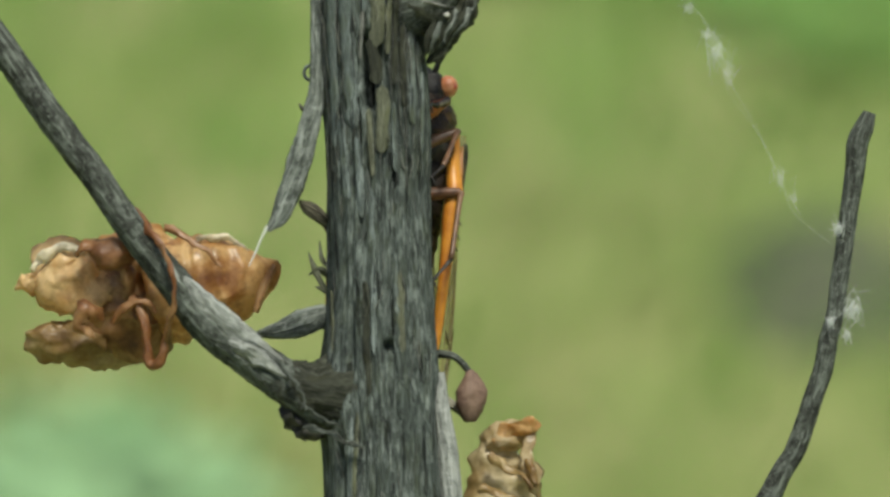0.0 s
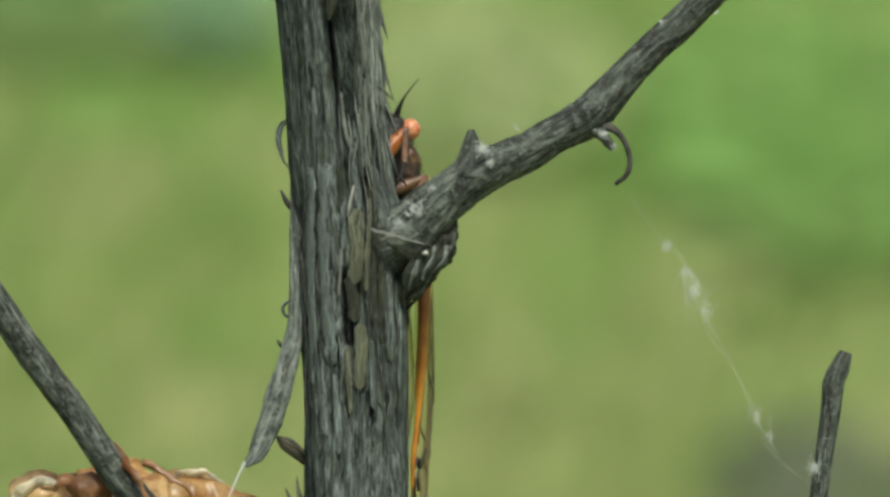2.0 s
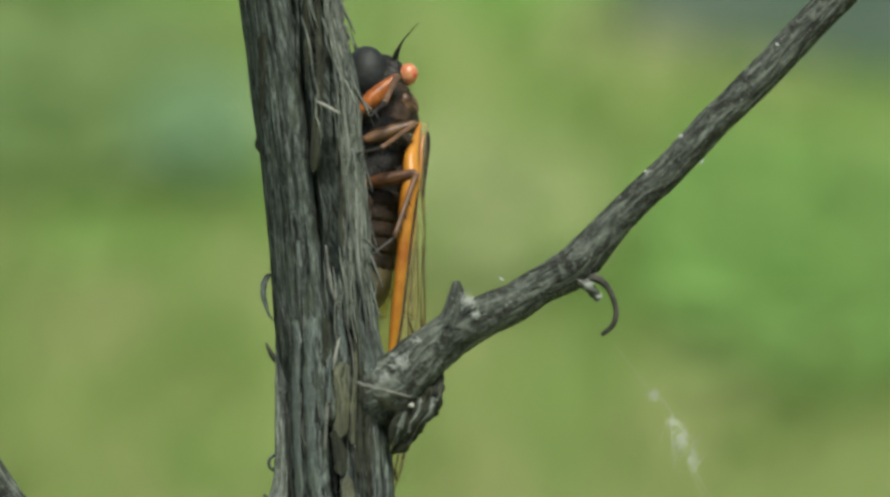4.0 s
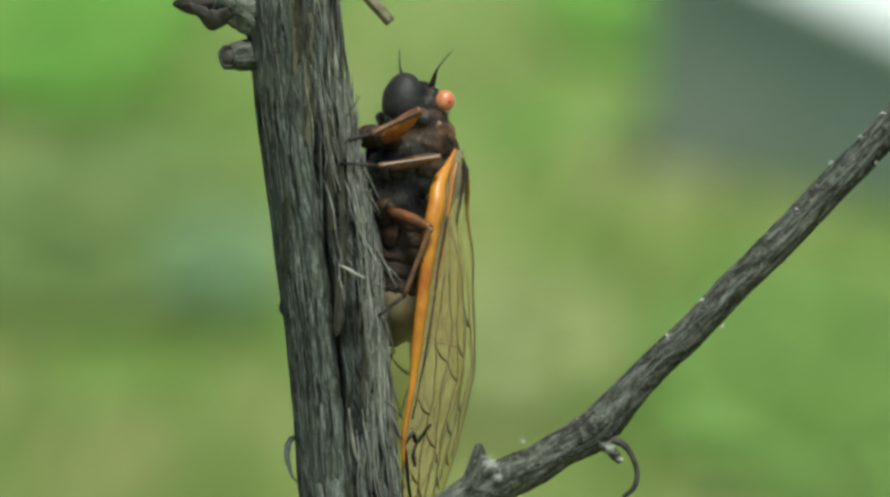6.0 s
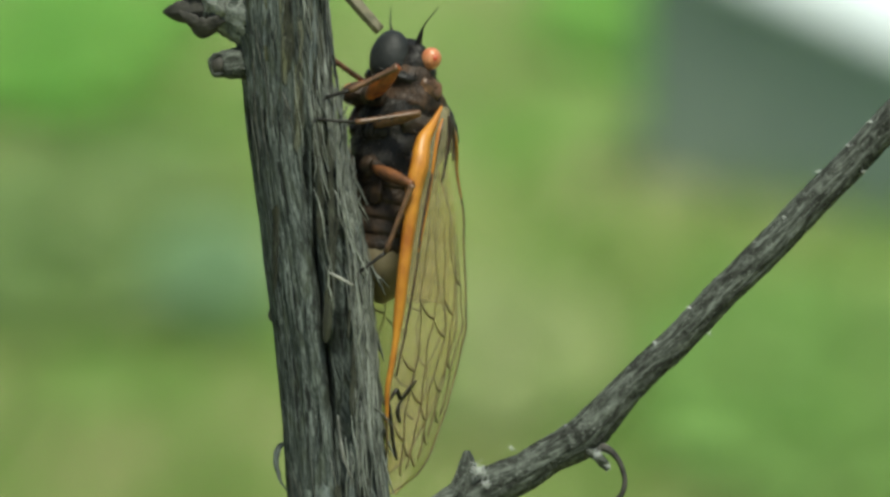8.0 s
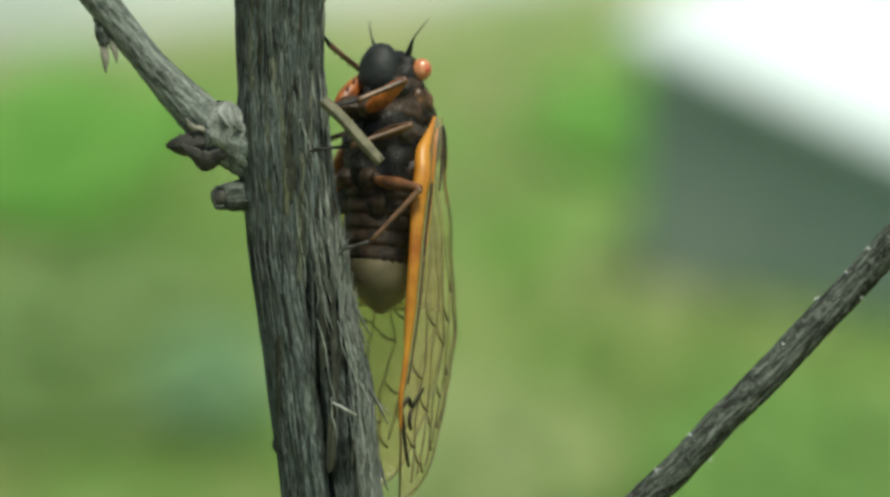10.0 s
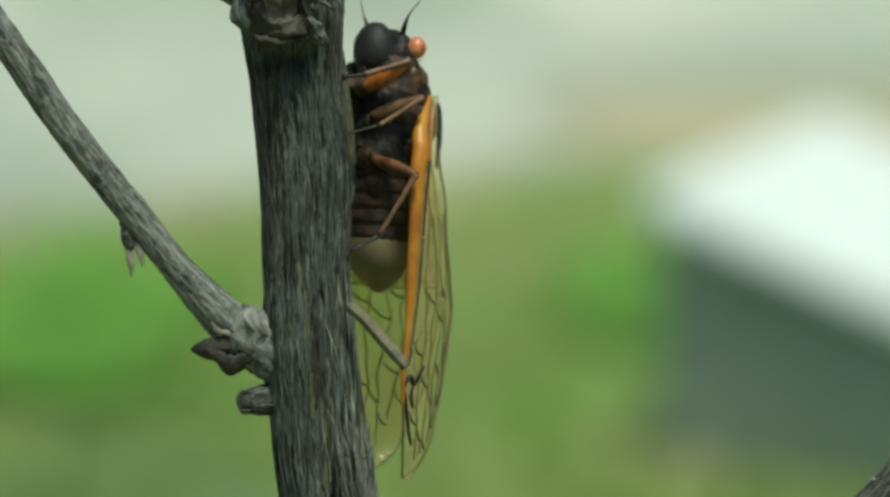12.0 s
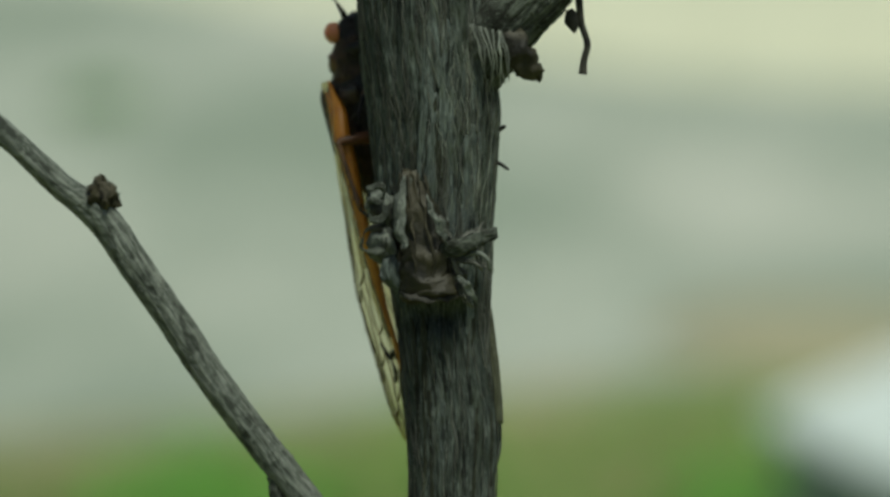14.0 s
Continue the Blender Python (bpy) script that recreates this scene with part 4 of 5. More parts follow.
    part("shard", crumpled(flake([(540, -1530, -0.0056), (556, -1508, -0.006), (566, -1484, -0.0054)], 9, 0.25), 0.0004, 0.001), FIBRE, ob)
    part("shard", crumpled(flake([(430, -1585, -0.0056), (424, -1545, -0.0062), (436, -1510, -0.0056)], 15, 0.25), 0.0004, 0.001), STRIP_BARK, ob)
    part("bark_curl", crumpled(flake([(554, -204, 0.0), (538, -194, -0.0003), (530, -176, -0.0004), (536, -148, -0.0004), (552, -112, -0.0002)], 6, 0.5), 0.0002, 0.001), STRIP_BARK, ob, "curl of bark standing off")
    part("bark_curl", limb([(553 + 12 * math.cos(q), 128 + 13 * math.sin(q), -0.0004, 3.4) for q in np.linspace(1.6, 5.4, 8)], 8, 3, knotty(48, 0.2)), STRIP_BARK, ob, "curl of bark standing off")
    part("thorn", limb([(540, -408, 0.0, 4), (528, -412, -0.0002, 3.4), (519, -424, -0.0002, 3), (521, -438, -0.0002, 1.5)], 8, 4), DARK_BITS, ob, "tiny dark thorn")
    part("thorn", limb([(556, -48, 0.0, 6), (546, -60, -0.0003, 5), (536, -80, -0.0003, 2)], 8, 4), DARK_BITS, ob, "tiny dark thorn")
    part("thorn", limb([(545, 196, 0.0, 5), (538, 190, -0.0003, 4), (532, 182, -0.0003, 1.5)], 8, 4), DARK_BITS, ob)
    # peeling strips and scales
    part("bark_strip", limb([(563, -120, 0, 10), (565, -29, -0.0005, 12), (565, 60, -0.001, 12.5), (565, 120, -0.001, 13.5), (561, 169, -0.001, 15), (548, 228, -0.001, 19), (530, 297, -0.001, 21), (511, 347, -0.001, 20), (498, 380, -0.001, 15), (486, 394, -0.001, 9), (480, 404, -0.001, 3)],
                            16, 10, knotty(14, 0.2, 0.16), 0.4), GREY_TWIG, ob, "grey bark strip peeling away")
    part("thread", limb([(478, 395, -0.001, 4), (466, 418, -0.001, 2.4), (458, 438, -0.001, 2.6), (445, 465, -0.001, 1)], 6, 3), SILK, ob, "white frayed thread")
    part("leaf_scrap", flake([(590, 400, 0.001), (570, 380, 0), (545, 362, 0), (532, 350, 0)], 13, 0.2), OLIVE_BARK, ob, "dry olive leaf scrap")
    part("leaf_scrap", joined([flake([(592, 490, 0.001), (570, 470, 0), (548, 480, 0)], 8, 0.3), flake([(580, 510, 0), (562, 475, 0), (548, 440, 0)], 6, 0.4), flake([(585, 470, 0), (572, 450, 0), (568, 420, 0)], 4, 0.5), flake([(590, 520, 0), (575, 505, 0), (560, 500, 0)], 5, 0.4)]), PALE_WOOD, ob)
    part("leaf_scrap", flake([(600, 545, 0.001), (560, 555, 0), (510, 572, 0), (450, 585, 0.001)], 24, 0.3), GREY_TWIG, ob, "folded grey dead leaf")
    part("bark_strip", limb([(597, -1486, -0.001, 5), (604, -1410, -0.0012, 9), (610, -1339, -0.0012, 11), (614, -1282, -0.001, 10.5)], 12, 6, knotty(52, 0.1), 0.3), PALE_WOOD, ob, "tan strip of bark standing off the stalk")
    part("bract", crumpled(flake([(612, -1990, -0.0036), (640, -1952, -0.0044), (664, -1920, -0.004), (688, -1893, -0.0034)], 27, 0.35), 0.0005, 0.0012), BROWN_BASE, ob, "dark pointed bract")
    part("thorn", limb([(590, -1798, -0.001, 7), (612, -1806, -0.001, 5), (624, -1812, -0.001, 3)], 8, 4), DARK_BITS, ob)
    part("thorn", limb([(592, -1752, -0.001, 4), (614, -1745, -0.001, 3.5), (630, -1734, -0.001, 2.5)], 8, 4), DARK_BITS, ob)
    part("tendril", limb([(752, -2040, -0.001, 7), (757, -1995, -0.001, 6), (768, -1960, -0.001, 6), (762, -1930, -0.001, 6), (760, -1905, -0.001, 8)], 8, 4), DARK_BITS, ob, "dark drooping tendril")
    part("bract", flake([(735, -2020, -0.001), (742, -2000, -0.001), (745, -1978, -0.001)], 14, 0.5), DARK_BITS, ob)
    part("bark_strip", limb([(775, 650, -0.001, 10), (782, 720, -0.002, 14), (792, 800, -0.002, 19), (798, 900, -0.002, 20), (790, 1050, -0.001, 18)], 10, 6, knotty(15, 0.15), 0.5), PALE_BARK, ob, "pale bare bark strip")
    return ob


stalk()


def second_stem():
    ob = root("dead_stick", "thin dark dead stick with tufts of cobweb", "stick", pose(0, 0, 0))
    foot = at(1180, 1400, 0.004)
    part("stick", limb([(1533, 196, 0.004, 11), (1523, 223, 0.004, 17), (1512, 250, 0.004, 19), (1507, 297, 0.004, 18), (1493, 396, 0.004, 16.5), (1479, 495, 0.004, 16), (1473, 544, 0.004, 16), (1460, 593, 0.004, 17),
                        (1451, 643, 0.004, 17), (1434, 692, 0.004, 17), (1418, 741, 0.004, 17.5), (1399, 791, 0.004, 18), (1367, 845, 0.004, 20), (1310, 980, 0.004, 24), (1180, 1400, 0.004, 30)], 24, 8, knotty(16)), TWIG_BARK, ob)
    part("foot", rod([(foot.x, foot.y, foot.z, 0.0015), (0.02, foot.y - 0.07, 0.25, 0.0019), (0.015, foot.y - 0.09, -0.02, 0.0024)], 12, 8, knotty(17)), TWIG_BARK, ob)


second_stem()


def silk_tuft(u, v, d, size, n, seed, long=1.0):
    rnd = random.Random(seed)
    c, out = at(u, v, d), []
    for k in range(2 * n):
        size_here = size * (0.45 if k % 3 else 0.9)
        p = Vector((rnd.gauss(0, 1), rnd.gauss(0, 0.6), rnd.gauss(0, long))) * size_here * UNIT * 0.5
        q = Vector((rnd.gauss(0, 1), rnd.gauss(0, 0.6), rnd.gauss(0, long))) * size_here * UNIT * 0.5
        m = (p + q) / 2 + Vector((rnd.gauss(0, 1), 0, rnd.gauss(0, 1))) * size * UNIT * 0.12
        r = UNIT * rnd.uniform(0.12, 0.42)
        out.append(rod([(*(c + p), r), (*(c + m), r * 1.4), (*(c + q), r * 0.6)], 4, 3))
    return joined(out)


def cobwebs():
    ob = root("cobweb", "tangled white cobweb strand hanging from a branch", "cobweb", pose(0, 0, 0))
    line = [(1150, -80), (1225, 5), (1245, 30), (1272, 95), (1310, 165), (1345, 225), (1388, 315), (1420, 370), (1470, 430)]
    rnd = random.Random(52)
    for k in range(3):
        part("strand", limb([(u + rnd.gauss(0, 4.5), v + rnd.gauss(0, 3), 0.011, rnd.uniform(0.1, 0.3)) for u, v in line[k % 2:9 - k % 3]], 5, 6), SILK, ob)
    for u, v, s, n, k in ((1224, 12, 18, 16, 1), (1272, 90, 34, 34, 2), (1255, 60, 18, 16, 5), (1388, 312, 22, 18, 3), (1410, 345, 16, 10, 4), (1294, 126, 26, 16, 6)):
        part("tuft", silk_tuft(u, v, 0.011, s, n, k, 1.7), SILK, ob)
    for u, v, s, n, k in ((1476, 400, 16, 34, 11), (1500, 540, 26, 60, 12), (1462, 560, 16, 30, 13), (1490, 585, 14, 30, 14)):
        thing("cobweb_tuft", silk_tuft(u, v, 0.0025, s, n, k, 1.6), SILK, "small white tuft of cobweb on a dead stick", "cobweb", "cobweb tufts")
    for u, v, s, n, k, d in ((885, -155, 22, 40, 21, 38), (900, -130, 14, 20, 22, 38), (1195, -378, 9, 12, 23, 31), (1290, -395, 7, 10, 24, 31), (1255, -440, 10, 10, 25, 28), (766, -48, 34, 22, 26, 44),
                             (1420, -600, 7, 8, 28, 31), (742, -20, 30, 14, 29, 47), (800, -85, 14, 14, 30, 34), (1040, -232, 8, 9, 31, 20), (1150, -332, 8, 8, 32, 22),
                             (1310, -494, 8, 8, 33, 20), (1372, -556, 7, 8, 34, 20), (1482, -680, 8, 8, 35, 20), (945, -192, 9, 9, 36, 20), (1534, -726, 8, 9, 40, 24), (1573, -768, 9, 9, 41, 24), (1409, -581, 8, 9, 42, 24), (1560, -681, 8, 9, 43, 24), (1096, -182, 24, 14, 38, 34), (1112, -160, 14, 8, 39, 34)):
        thing("cobweb_tuft", silk_tuft(u, v, -0.0001 * d, s, n, k, 0.8), SILK, "small white tuft of cobweb on the branch bark", "cobweb", "cobweb tufts")


cobwebs()


# ---- empty nymph skins ----
def rings(every, depth):
    return lambda a, run, r: 1 + depth * math.sin(run / every * 6.283) + 0.06 * noise.noise((math.cos(a) * 1.5, math.sin(a) * 1.5, run * 300))


def lump(u, v, d, rx, ry, rz, amount, size=0.0026):
    return crumpled(crumpled(ball(at(u, v, d), (rx, ry, rz), 48), amount, size), 0.00035, 0.0009)


def branch_skin():
    ob = root("nymph_skin", "empty amber-brown nymph skin clinging to a bare side branch", "insect skin", pose(0, 0, 0), "empty nymph skins")
    part("head", lump(145, 482, 0.0045, 0.0043, 0.0036, 0.0032, 0.0010, 0.0034), HUSK, ob, "pale bulging empty head")
    # Added whitish strips put the light on the skin's top edges into colour.
    part("torn_rim", crumpled(flake([(68, 474, 0.0022), (90, 447, 0.0016), (128, 434, 0.0014), (172, 438, 0.0022)], 9, 0.4), 0.0004, 0.0012), HUSK_LIT_RIM, ob, "whitish strip for the lit top edge of the skin")
    part("torn_rim", crumpled(flake([(338, 426, 0.0040), (372, 417, 0.0030), (408, 419, 0.0030), (442, 436, 0.0040)], 8, 0.4), 0.0004, 0.0012), HUSK_LIT_RIM, ob, "whitish strip for the lit top edge of the skin")
    part("snout", crumpled(flake([(85, 480, 0.003), (55, 495, 0.003), (35, 505, 0.003)], 20, 0.5), 0.0005, 0.0012), HUSK, ob)
    part("thorax", lump(225, 540, 0.0055, 0.0044, 0.0036, 0.0046, 0.0014), HUSK_RED, ob)
    part("back_plate", lump(245, 447, 0.0055, 0.0046, 0.003, 0.0019, 0.0009), HUSK, ob)
    part("wing_pad", lump(120, 596, 0.0035, 0.0037, 0.0013, 0.0019, 0.0004), HUSK_OLIVE, ob, "olive-brown wing pad")
    part("wing_pad", lump(185, 610, 0.006, 0.0040, 0.0015, 0.0018, 0.0005), HUSK_OLIVE, ob)
    part("abdomen", crumpled(limb([(270, 515, 0.0055, 88), (310, 505, 0.0055, 94), (355, 497, 0.0055, 92), (400, 488, 0.0052, 80), (440, 484, 0.005, 60), (470, 474, 0.005, 34), (492, 460, 0.005, 5)], 34, 10, rings(0.0016, 0.022), 0.8), 0.0006, 0.003), HUSK_ABDOMEN, ob, "russet ringed abdomen")
    part("foreleg", crumpled(joined([ball(at(208, 442, -0.0005), (0.0021, 0.0014, 0.0015), 20), limb([(180, 425, 0, 10), (165, 430, -0.001, 8), (150, 445, -0.001, 3)], 8, 4), limb([(225, 460, 0, 16), (235, 490, 0, 12), (225, 520, 0.001, 6)], 10, 4)]), 0.0005, 0.0013), HUSK_RED, ob, "reddish digging foreleg")
    part("foreleg", crumpled(limb([(190, 560, 0, 12), (165, 540, -0.001, 15), (150, 565, -0.001, 10), (170, 590, -0.001, 4)], 10, 5), 0.0005, 0.0013), HUSK_RED, ob)
    for rows in ([(245, 368, 0.001, 7), (275, 400, -0.003, 7), (306, 452, -0.0042, 5), (320, 510, -0.0042, 4.5), (312, 560, -0.0034, 4.5), (298, 606, -0.001, 4)],
                 [(300, 398, 0.0, 7), (335, 414, -0.0005, 6), (372, 440, -0.001, 4.5), (402, 466, -0.001, 2.5)],
                 [(240, 520, 0, 8), (258, 545, -0.001, 8), (268, 590, -0.001, 8), (276, 632, -0.001, 9), (294, 628, -0.0015, 8), (302, 590, -0.0015, 6), (308, 550, -0.002, 4)],
                 [(210, 560, 0, 7), (235, 535, -0.001, 7), (262, 525, -0.001, 6), (285, 545, -0.001, 5)]):
        part("leg", crumpled(limb(rows, 10, 6), 0.00025, 0.001), HUSK_LEG, ob, "bent russet leg")
    part("tail_spine", limb([(455, 545, 0.003, 6), (470, 500, 0.003, 8), (490, 462, 0.003, 5)], 8, 4), HUSK_RED, ob)


def low_skin():
    ob = root("nymph_skin", "empty straw-brown nymph skin hanging beside the stalk", "insect skin", pose(12 * UNIT, 0, 0), "empty nymph skins")
    part("body", crumpled(limb([(872, 760, 0.003, 30), (868, 800, 0.003, 48), (872, 850, 0.003, 58), (868, 920, 0.003, 66), (862, 1000, 0.003, 60), (860, 1080, 0.003, 30), (860, 1110, 0.003, 5)], 30, 8, rings(0.0017, 0.04), 0.8), 0.0007, 0.0030), HUSK_STRAW, ob)
    part("head", lump(880, 762, 0.0025, 0.0022, 0.0020, 0.0013, 0.0006, 0.0022), HUSK_STRAW, ob)
    part("flap", crumpled(flake([(860, 770, 0.001), (895, 742, 0.0005), (925, 738, 0.0005), (932, 752, 0.001)], 15, 0.4), 0.0006, 0.0015), HUSK, ob, "raised torn edge")
    part("flap", crumpled(flake([(925, 745, 0.001), (918, 790, 0.0), (930, 840, 0.0), (945, 880, 0.001)], 14, 0.4), 0.0006, 0.0015), HUSK_STRAW, ob)
    for rows in ([(850, 790, -0.0005, 9), (880, 815, -0.001, 8), (905, 828, -0.001, 6), (925, 850, -0.001, 4)], [(835, 850, -0.0005, 8), (870, 862, -0.001, 7), (905, 868, -0.001, 5)],
                 [(920, 800, -0.0005, 7), (928, 830, -0.001, 8), (935, 845, -0.001, 4)]):
        part("leg", crumpled(limb(rows, 10, 6), 0.0003, 0.001), HUSK_OLIVE, ob)


branch_skin()
low_skin()


def seed_bud():
    ob = root("dead_bud", "reddish-brown dead bud on a curved grey stalk", "bud", pose(0, 0, 0))
    part("bud", limb([(828, 735, 0.001, 10), (830, 710, 0.001, 24), (833, 685, 0.001, 26), (832, 660, 0.001, 15), (828, 645, 0.001, 6)], 18, 5, knotty(18, 0.25, 0.2)), BUD, ob)
    part("bud_stalk", limb([(828, 648, 0.001, 6), (815, 632, 0.001, 6), (798, 620, 0.001, 6), (770, 618, 0.002, 7), (740, 630, 0.003, 7)], 8, 4, knotty(31, 0.3)), TWIG_BARK, ob, "grey curved stalk")
    part("bud_foot", limb([(828, 730, 0.001, 8), (812, 715, 0.002, 8), (790, 700, 0.003, 10)], 8, 4), DRY_LEAF, ob)


seed_bud()


# ---- the cicada: z forward to the head, x to its back, y to its right; millimetres from the tip of the head ----
def mm(*rows):
    return [tuple(c * 0.001 for c in r) for r in rows]


def wing_point(s, q, side, lift=0.0):
    z = -6.1 - 34.4 * s
    xc = np.interp(s, (0, .05, .1, .2, .4, .6, .75, .85, 1), (2.0, 1.0, -.1, -.7, -.62, .05, .3, 1.15, 2.84))
    yc = np.interp(s, (0, .15, .4, .65, .85, 1), (3.9, 5.7, 5.85, 5.15, 4.4, 3.1))
    xt = np.interp(s, (0, .03, .06, .1, .26, .42, .55, .65, .77, .9, .96, 1), (2.3, 3.2, 4.3, 5.3, 7.8, 9.2, 10.0, 9.6, 8.9, 7.4, 5.8, 3.6))
    yt = np.interp(s, (0, .15, .35, .6, .78, .92, 1), (3.6, 1.5, 0.7, 0.8, 1.2, 1.9, 2.5))
    b = (0.7 + lift) * math.sin(math.pi * q)
    return Vector((xc + (xt - xc) * q + 0.5 * b + lift, side * (yc + (yt - yc) * q + b), z)) * 0.001


def vein_path(points, side, r0, r1, sides=5):
    n = len(points)
    return rod([(*wing_point(s, q, side), (r0 + (r1 - r0) * i / (n - 1)) * 0.001 * (0.35 if i == 0 else 1.0)) for i, (s, q) in enumerate(points)], sides, 4)


def long_vein(k, s):
    g = min(1.0, s / 0.5)
    g = g * g * (3 - 2 * g)
    return (0.10 + 0.07 * k) * (1 - g) + (0.10 + 0.155 * k) * g + (0.012 + 0.03 * g) * math.sin(s * (15 + 3 * k) + k * 2.1) * (0.6 + 0.4 * math.sin(s * 41 + k))


def forewing(ob, side):
    n, w, pts, faces, uv = 44, 14, [], [], []
    for i in range(n + 1):
        for j in range(w + 1):
            pts.append(tuple(wing_point(i / n, j / w, side)))
            uv.append((j / w * 0.01, i / n * 0.03))
    faces = [(i * (w + 1) + j, i * (w + 1) + j + 1, (i + 1) * (w + 1) + j + 1, (i + 1) * (w + 1) + j) for i in range(n) for j in range(w)]
    wing = part("forewing", (pts, faces, uv), MEMBRANE, ob, "clear amber-tinted wing membrane")
    edge = [wing_point(s, 0, side) for s in (0, .05, .10, .16, .22, .32, .42, .5, .55, .61, .67, .74, .82)]
    width = (0.12, 0.40, 0.72, 0.86, 0.80, 0.64, 0.56, 0.54, 0.48, 0.31, 0.28, 0.24, 0.13)
    part("orange_edge", rod([(*p, r * 0.001) for p, r in zip(edge, width)], 12, 5, None, 0.88), ORANGE, wing, "bright orange leading edge")
    part("orange_vein", joined([vein_path([(.03, .2), (.07, .2), (.14, .22), (.26, .2), (.38, .15)], side, 0.24, 0.1), vein_path([(.03, .75), (.06, .9), (.10, .96), (.15, .98), (.22, .99)], side, 0.36, 0.10)]), ORANGE, wing, "orange inner vein")
    veins = []
    part("wing_root", joined([vein_path([(.02, .45), (.05, .5), (.11, .5), (.19, .42)], side, 0.36, 0.1), vein_path([(.02, .7), (.06, .75), (.13, .72)], side, 0.34, 0.1), vein_path([(.03, .22), (.08, .24), (.18, .22), (.32, .16), (.5, .12), (.7, .07)], side, 0.2, 0.1)]), BROWN_SHELL, wing, "dark wing root")
    for k in range(1, 6):
        end = (0.97, 0.95, 0.93, 0.9, 0.84, 0.78)[k]
        veins.append(vein_path([(s, long_vein(k, s)) for s in np.linspace(0.3, end, 22)], side, 0.05, 0.09))
    for k, s in ((0, .66), (1, .52), (1, .74), (2, .56), (2, .78), (3, .5), (3, .7), (4, .42), (4, .64), (0, .84), (1, .88), (2, .9), (3, .84), (4, .78)):
        a, b = (s - 0.015, long_vein(k, s - 0.015)), (s + 0.02, long_vein(k + 1, s + 0.02))
        veins.append(vein_path([a, (s + 0.012, (a[1] + b[1]) / 2), b], side, 0.11, 0.11))
    veins.append(vein_path([(s, 0.995) for s in np.linspace(0.15, 1.0, 16)], side, 0.1, 0.09))
    veins.append(vein_path([(s, 0.0) for s in np.linspace(0.70, 1.0, 10)], side, 0.16, 0.08))
    part("vein_network", joined(veins), VEIN, wing, "dark brown branching veins")
    part("dark_mark", joined([vein_path([(.765, .03), (.735, .10), (.755, .17), (.725, .25), (.705, .31)], side, 0.24, 0.15), vein_path([(.755, .17), (.79, .13), (.815, .17)], side, 0.26, 0.16),
                              vein_path([(.77, .03), (.82, .05), (.87, .09), (.91, .16)], side, 0.24, 0.14)]), BLACK_SHELL, wing, "smoky dark mark")
    # the shorter hind wing that shows through
    def under(s, q):
        p = wing_point(0.03 + 0.47 * s, 0.16 + 0.8 * q * (1 - 0.55 * max(0, s - 0.6)), side)
        return Vector((p.x - 0.0006, p.y * 0.80, p.z))
    n, w = 20, 8
    pts = [tuple(under(i / n, j / w)) for i in range(n + 1) for j in range(w + 1)]
    faces = [(i * (w + 1) + j, i * (w + 1) + j + 1, (i + 1) * (w + 1) + j + 1, (i + 1) * (w + 1) + j) for i in range(n) for j in range(w)]
    hind = part("hind_wing", (pts, faces, []), MEMBRANE, ob, "clear folded hind wing")
    folds = [rod([(*under(s, q + 0.04 * math.sin(9 * s + k)), 0.00006) for s in np.linspace(0.2, 0.98, 9)], 5, 3) for k, q in enumerate((0.2, 0.5, 0.8))]
    folds.append(rod([(*under(0.99, q), 0.00008) for q in np.linspace(0, 1, 7)], 5, 3))
    part("vein_network", joined(folds), PALE_VEIN, hind, "pale veins")


LEGS = []


def leg(ob, name, side, hip, knee, foot, toe, thick, femur, tibia, label=""):
    """A leg of two links that turn at hip and knee: thigh, then shin with its foot."""
    flip = lambda p: Vector((p[0], p[1] * side, p[2])) * 0.001
    h = flip(hip)
    k, f, t = flip(knee) - h, flip(foot) - flip(knee), flip(toe) - flip(knee)
    fat = 1.15 if name == "foreleg" else 1.0
    o = part(name, rod([(0, 0, 0, thick * 0.0006), (*(k * 0.3), thick * 0.001 * fat), (*(k * 0.6), thick * 0.00095 * fat), (*(k * 0.88), thick * 0.0007), (*k, thick * 0.00055)], 12, 4, knotty(hip[2], 0.12, 0.1)), femur, ob, label)
    o.location = h
    shin = part("shin", rod([(0, 0, 0, thick * 0.0006), (*(f * 0.15), thick * 0.00042), (*(f * 0.6), thick * 0.00036), (*f, thick * 0.00042)], 9, 4, knotty(hip[2] + 3, 0.12, 0.1)), tibia, o)
    shin.location = k
    part("foot", joined([rod([(*f, thick * 0.00034), (*(f.lerp(t, 0.5)), thick * 0.00024), (*t, thick * 0.00028)], 6, 3)]
                        + [rod([(*t, thick * 0.00025), (*(t + Vector((-0.0005, 0.0003 * w, -0.0002))), thick * 0.00015), (*(t + Vector((-0.0006, 0.0005 * w, -0.0008))), 0.00003)], 5, 3) for w in (-1, 1)]), BLACK_SHELL, shin, "dark clawed foot")
    if name == "foreleg":
        part("spine", joined([rod([(*(k * f2), thick * 0.0003), (*(k * f2 + Vector((-0.0014, 0, 0.0004))), 0.00005)], 6, 2) for f2 in (0.35, 0.55, 0.75)]), BLACK_SHELL, o, "dark thigh spines")
    part("spine", joined([rod([(*(f * q), thick * 0.0002), (*(f * (q + 0.08) + Vector((0.0002, 0.0004 * side, -0.0003))), 0.00003)], 5, 2) for q in (0.4, 0.6, 0.78)]), BLACK_SHELL, shin)
    LEGS.append((o, shin, h, k, t, side))


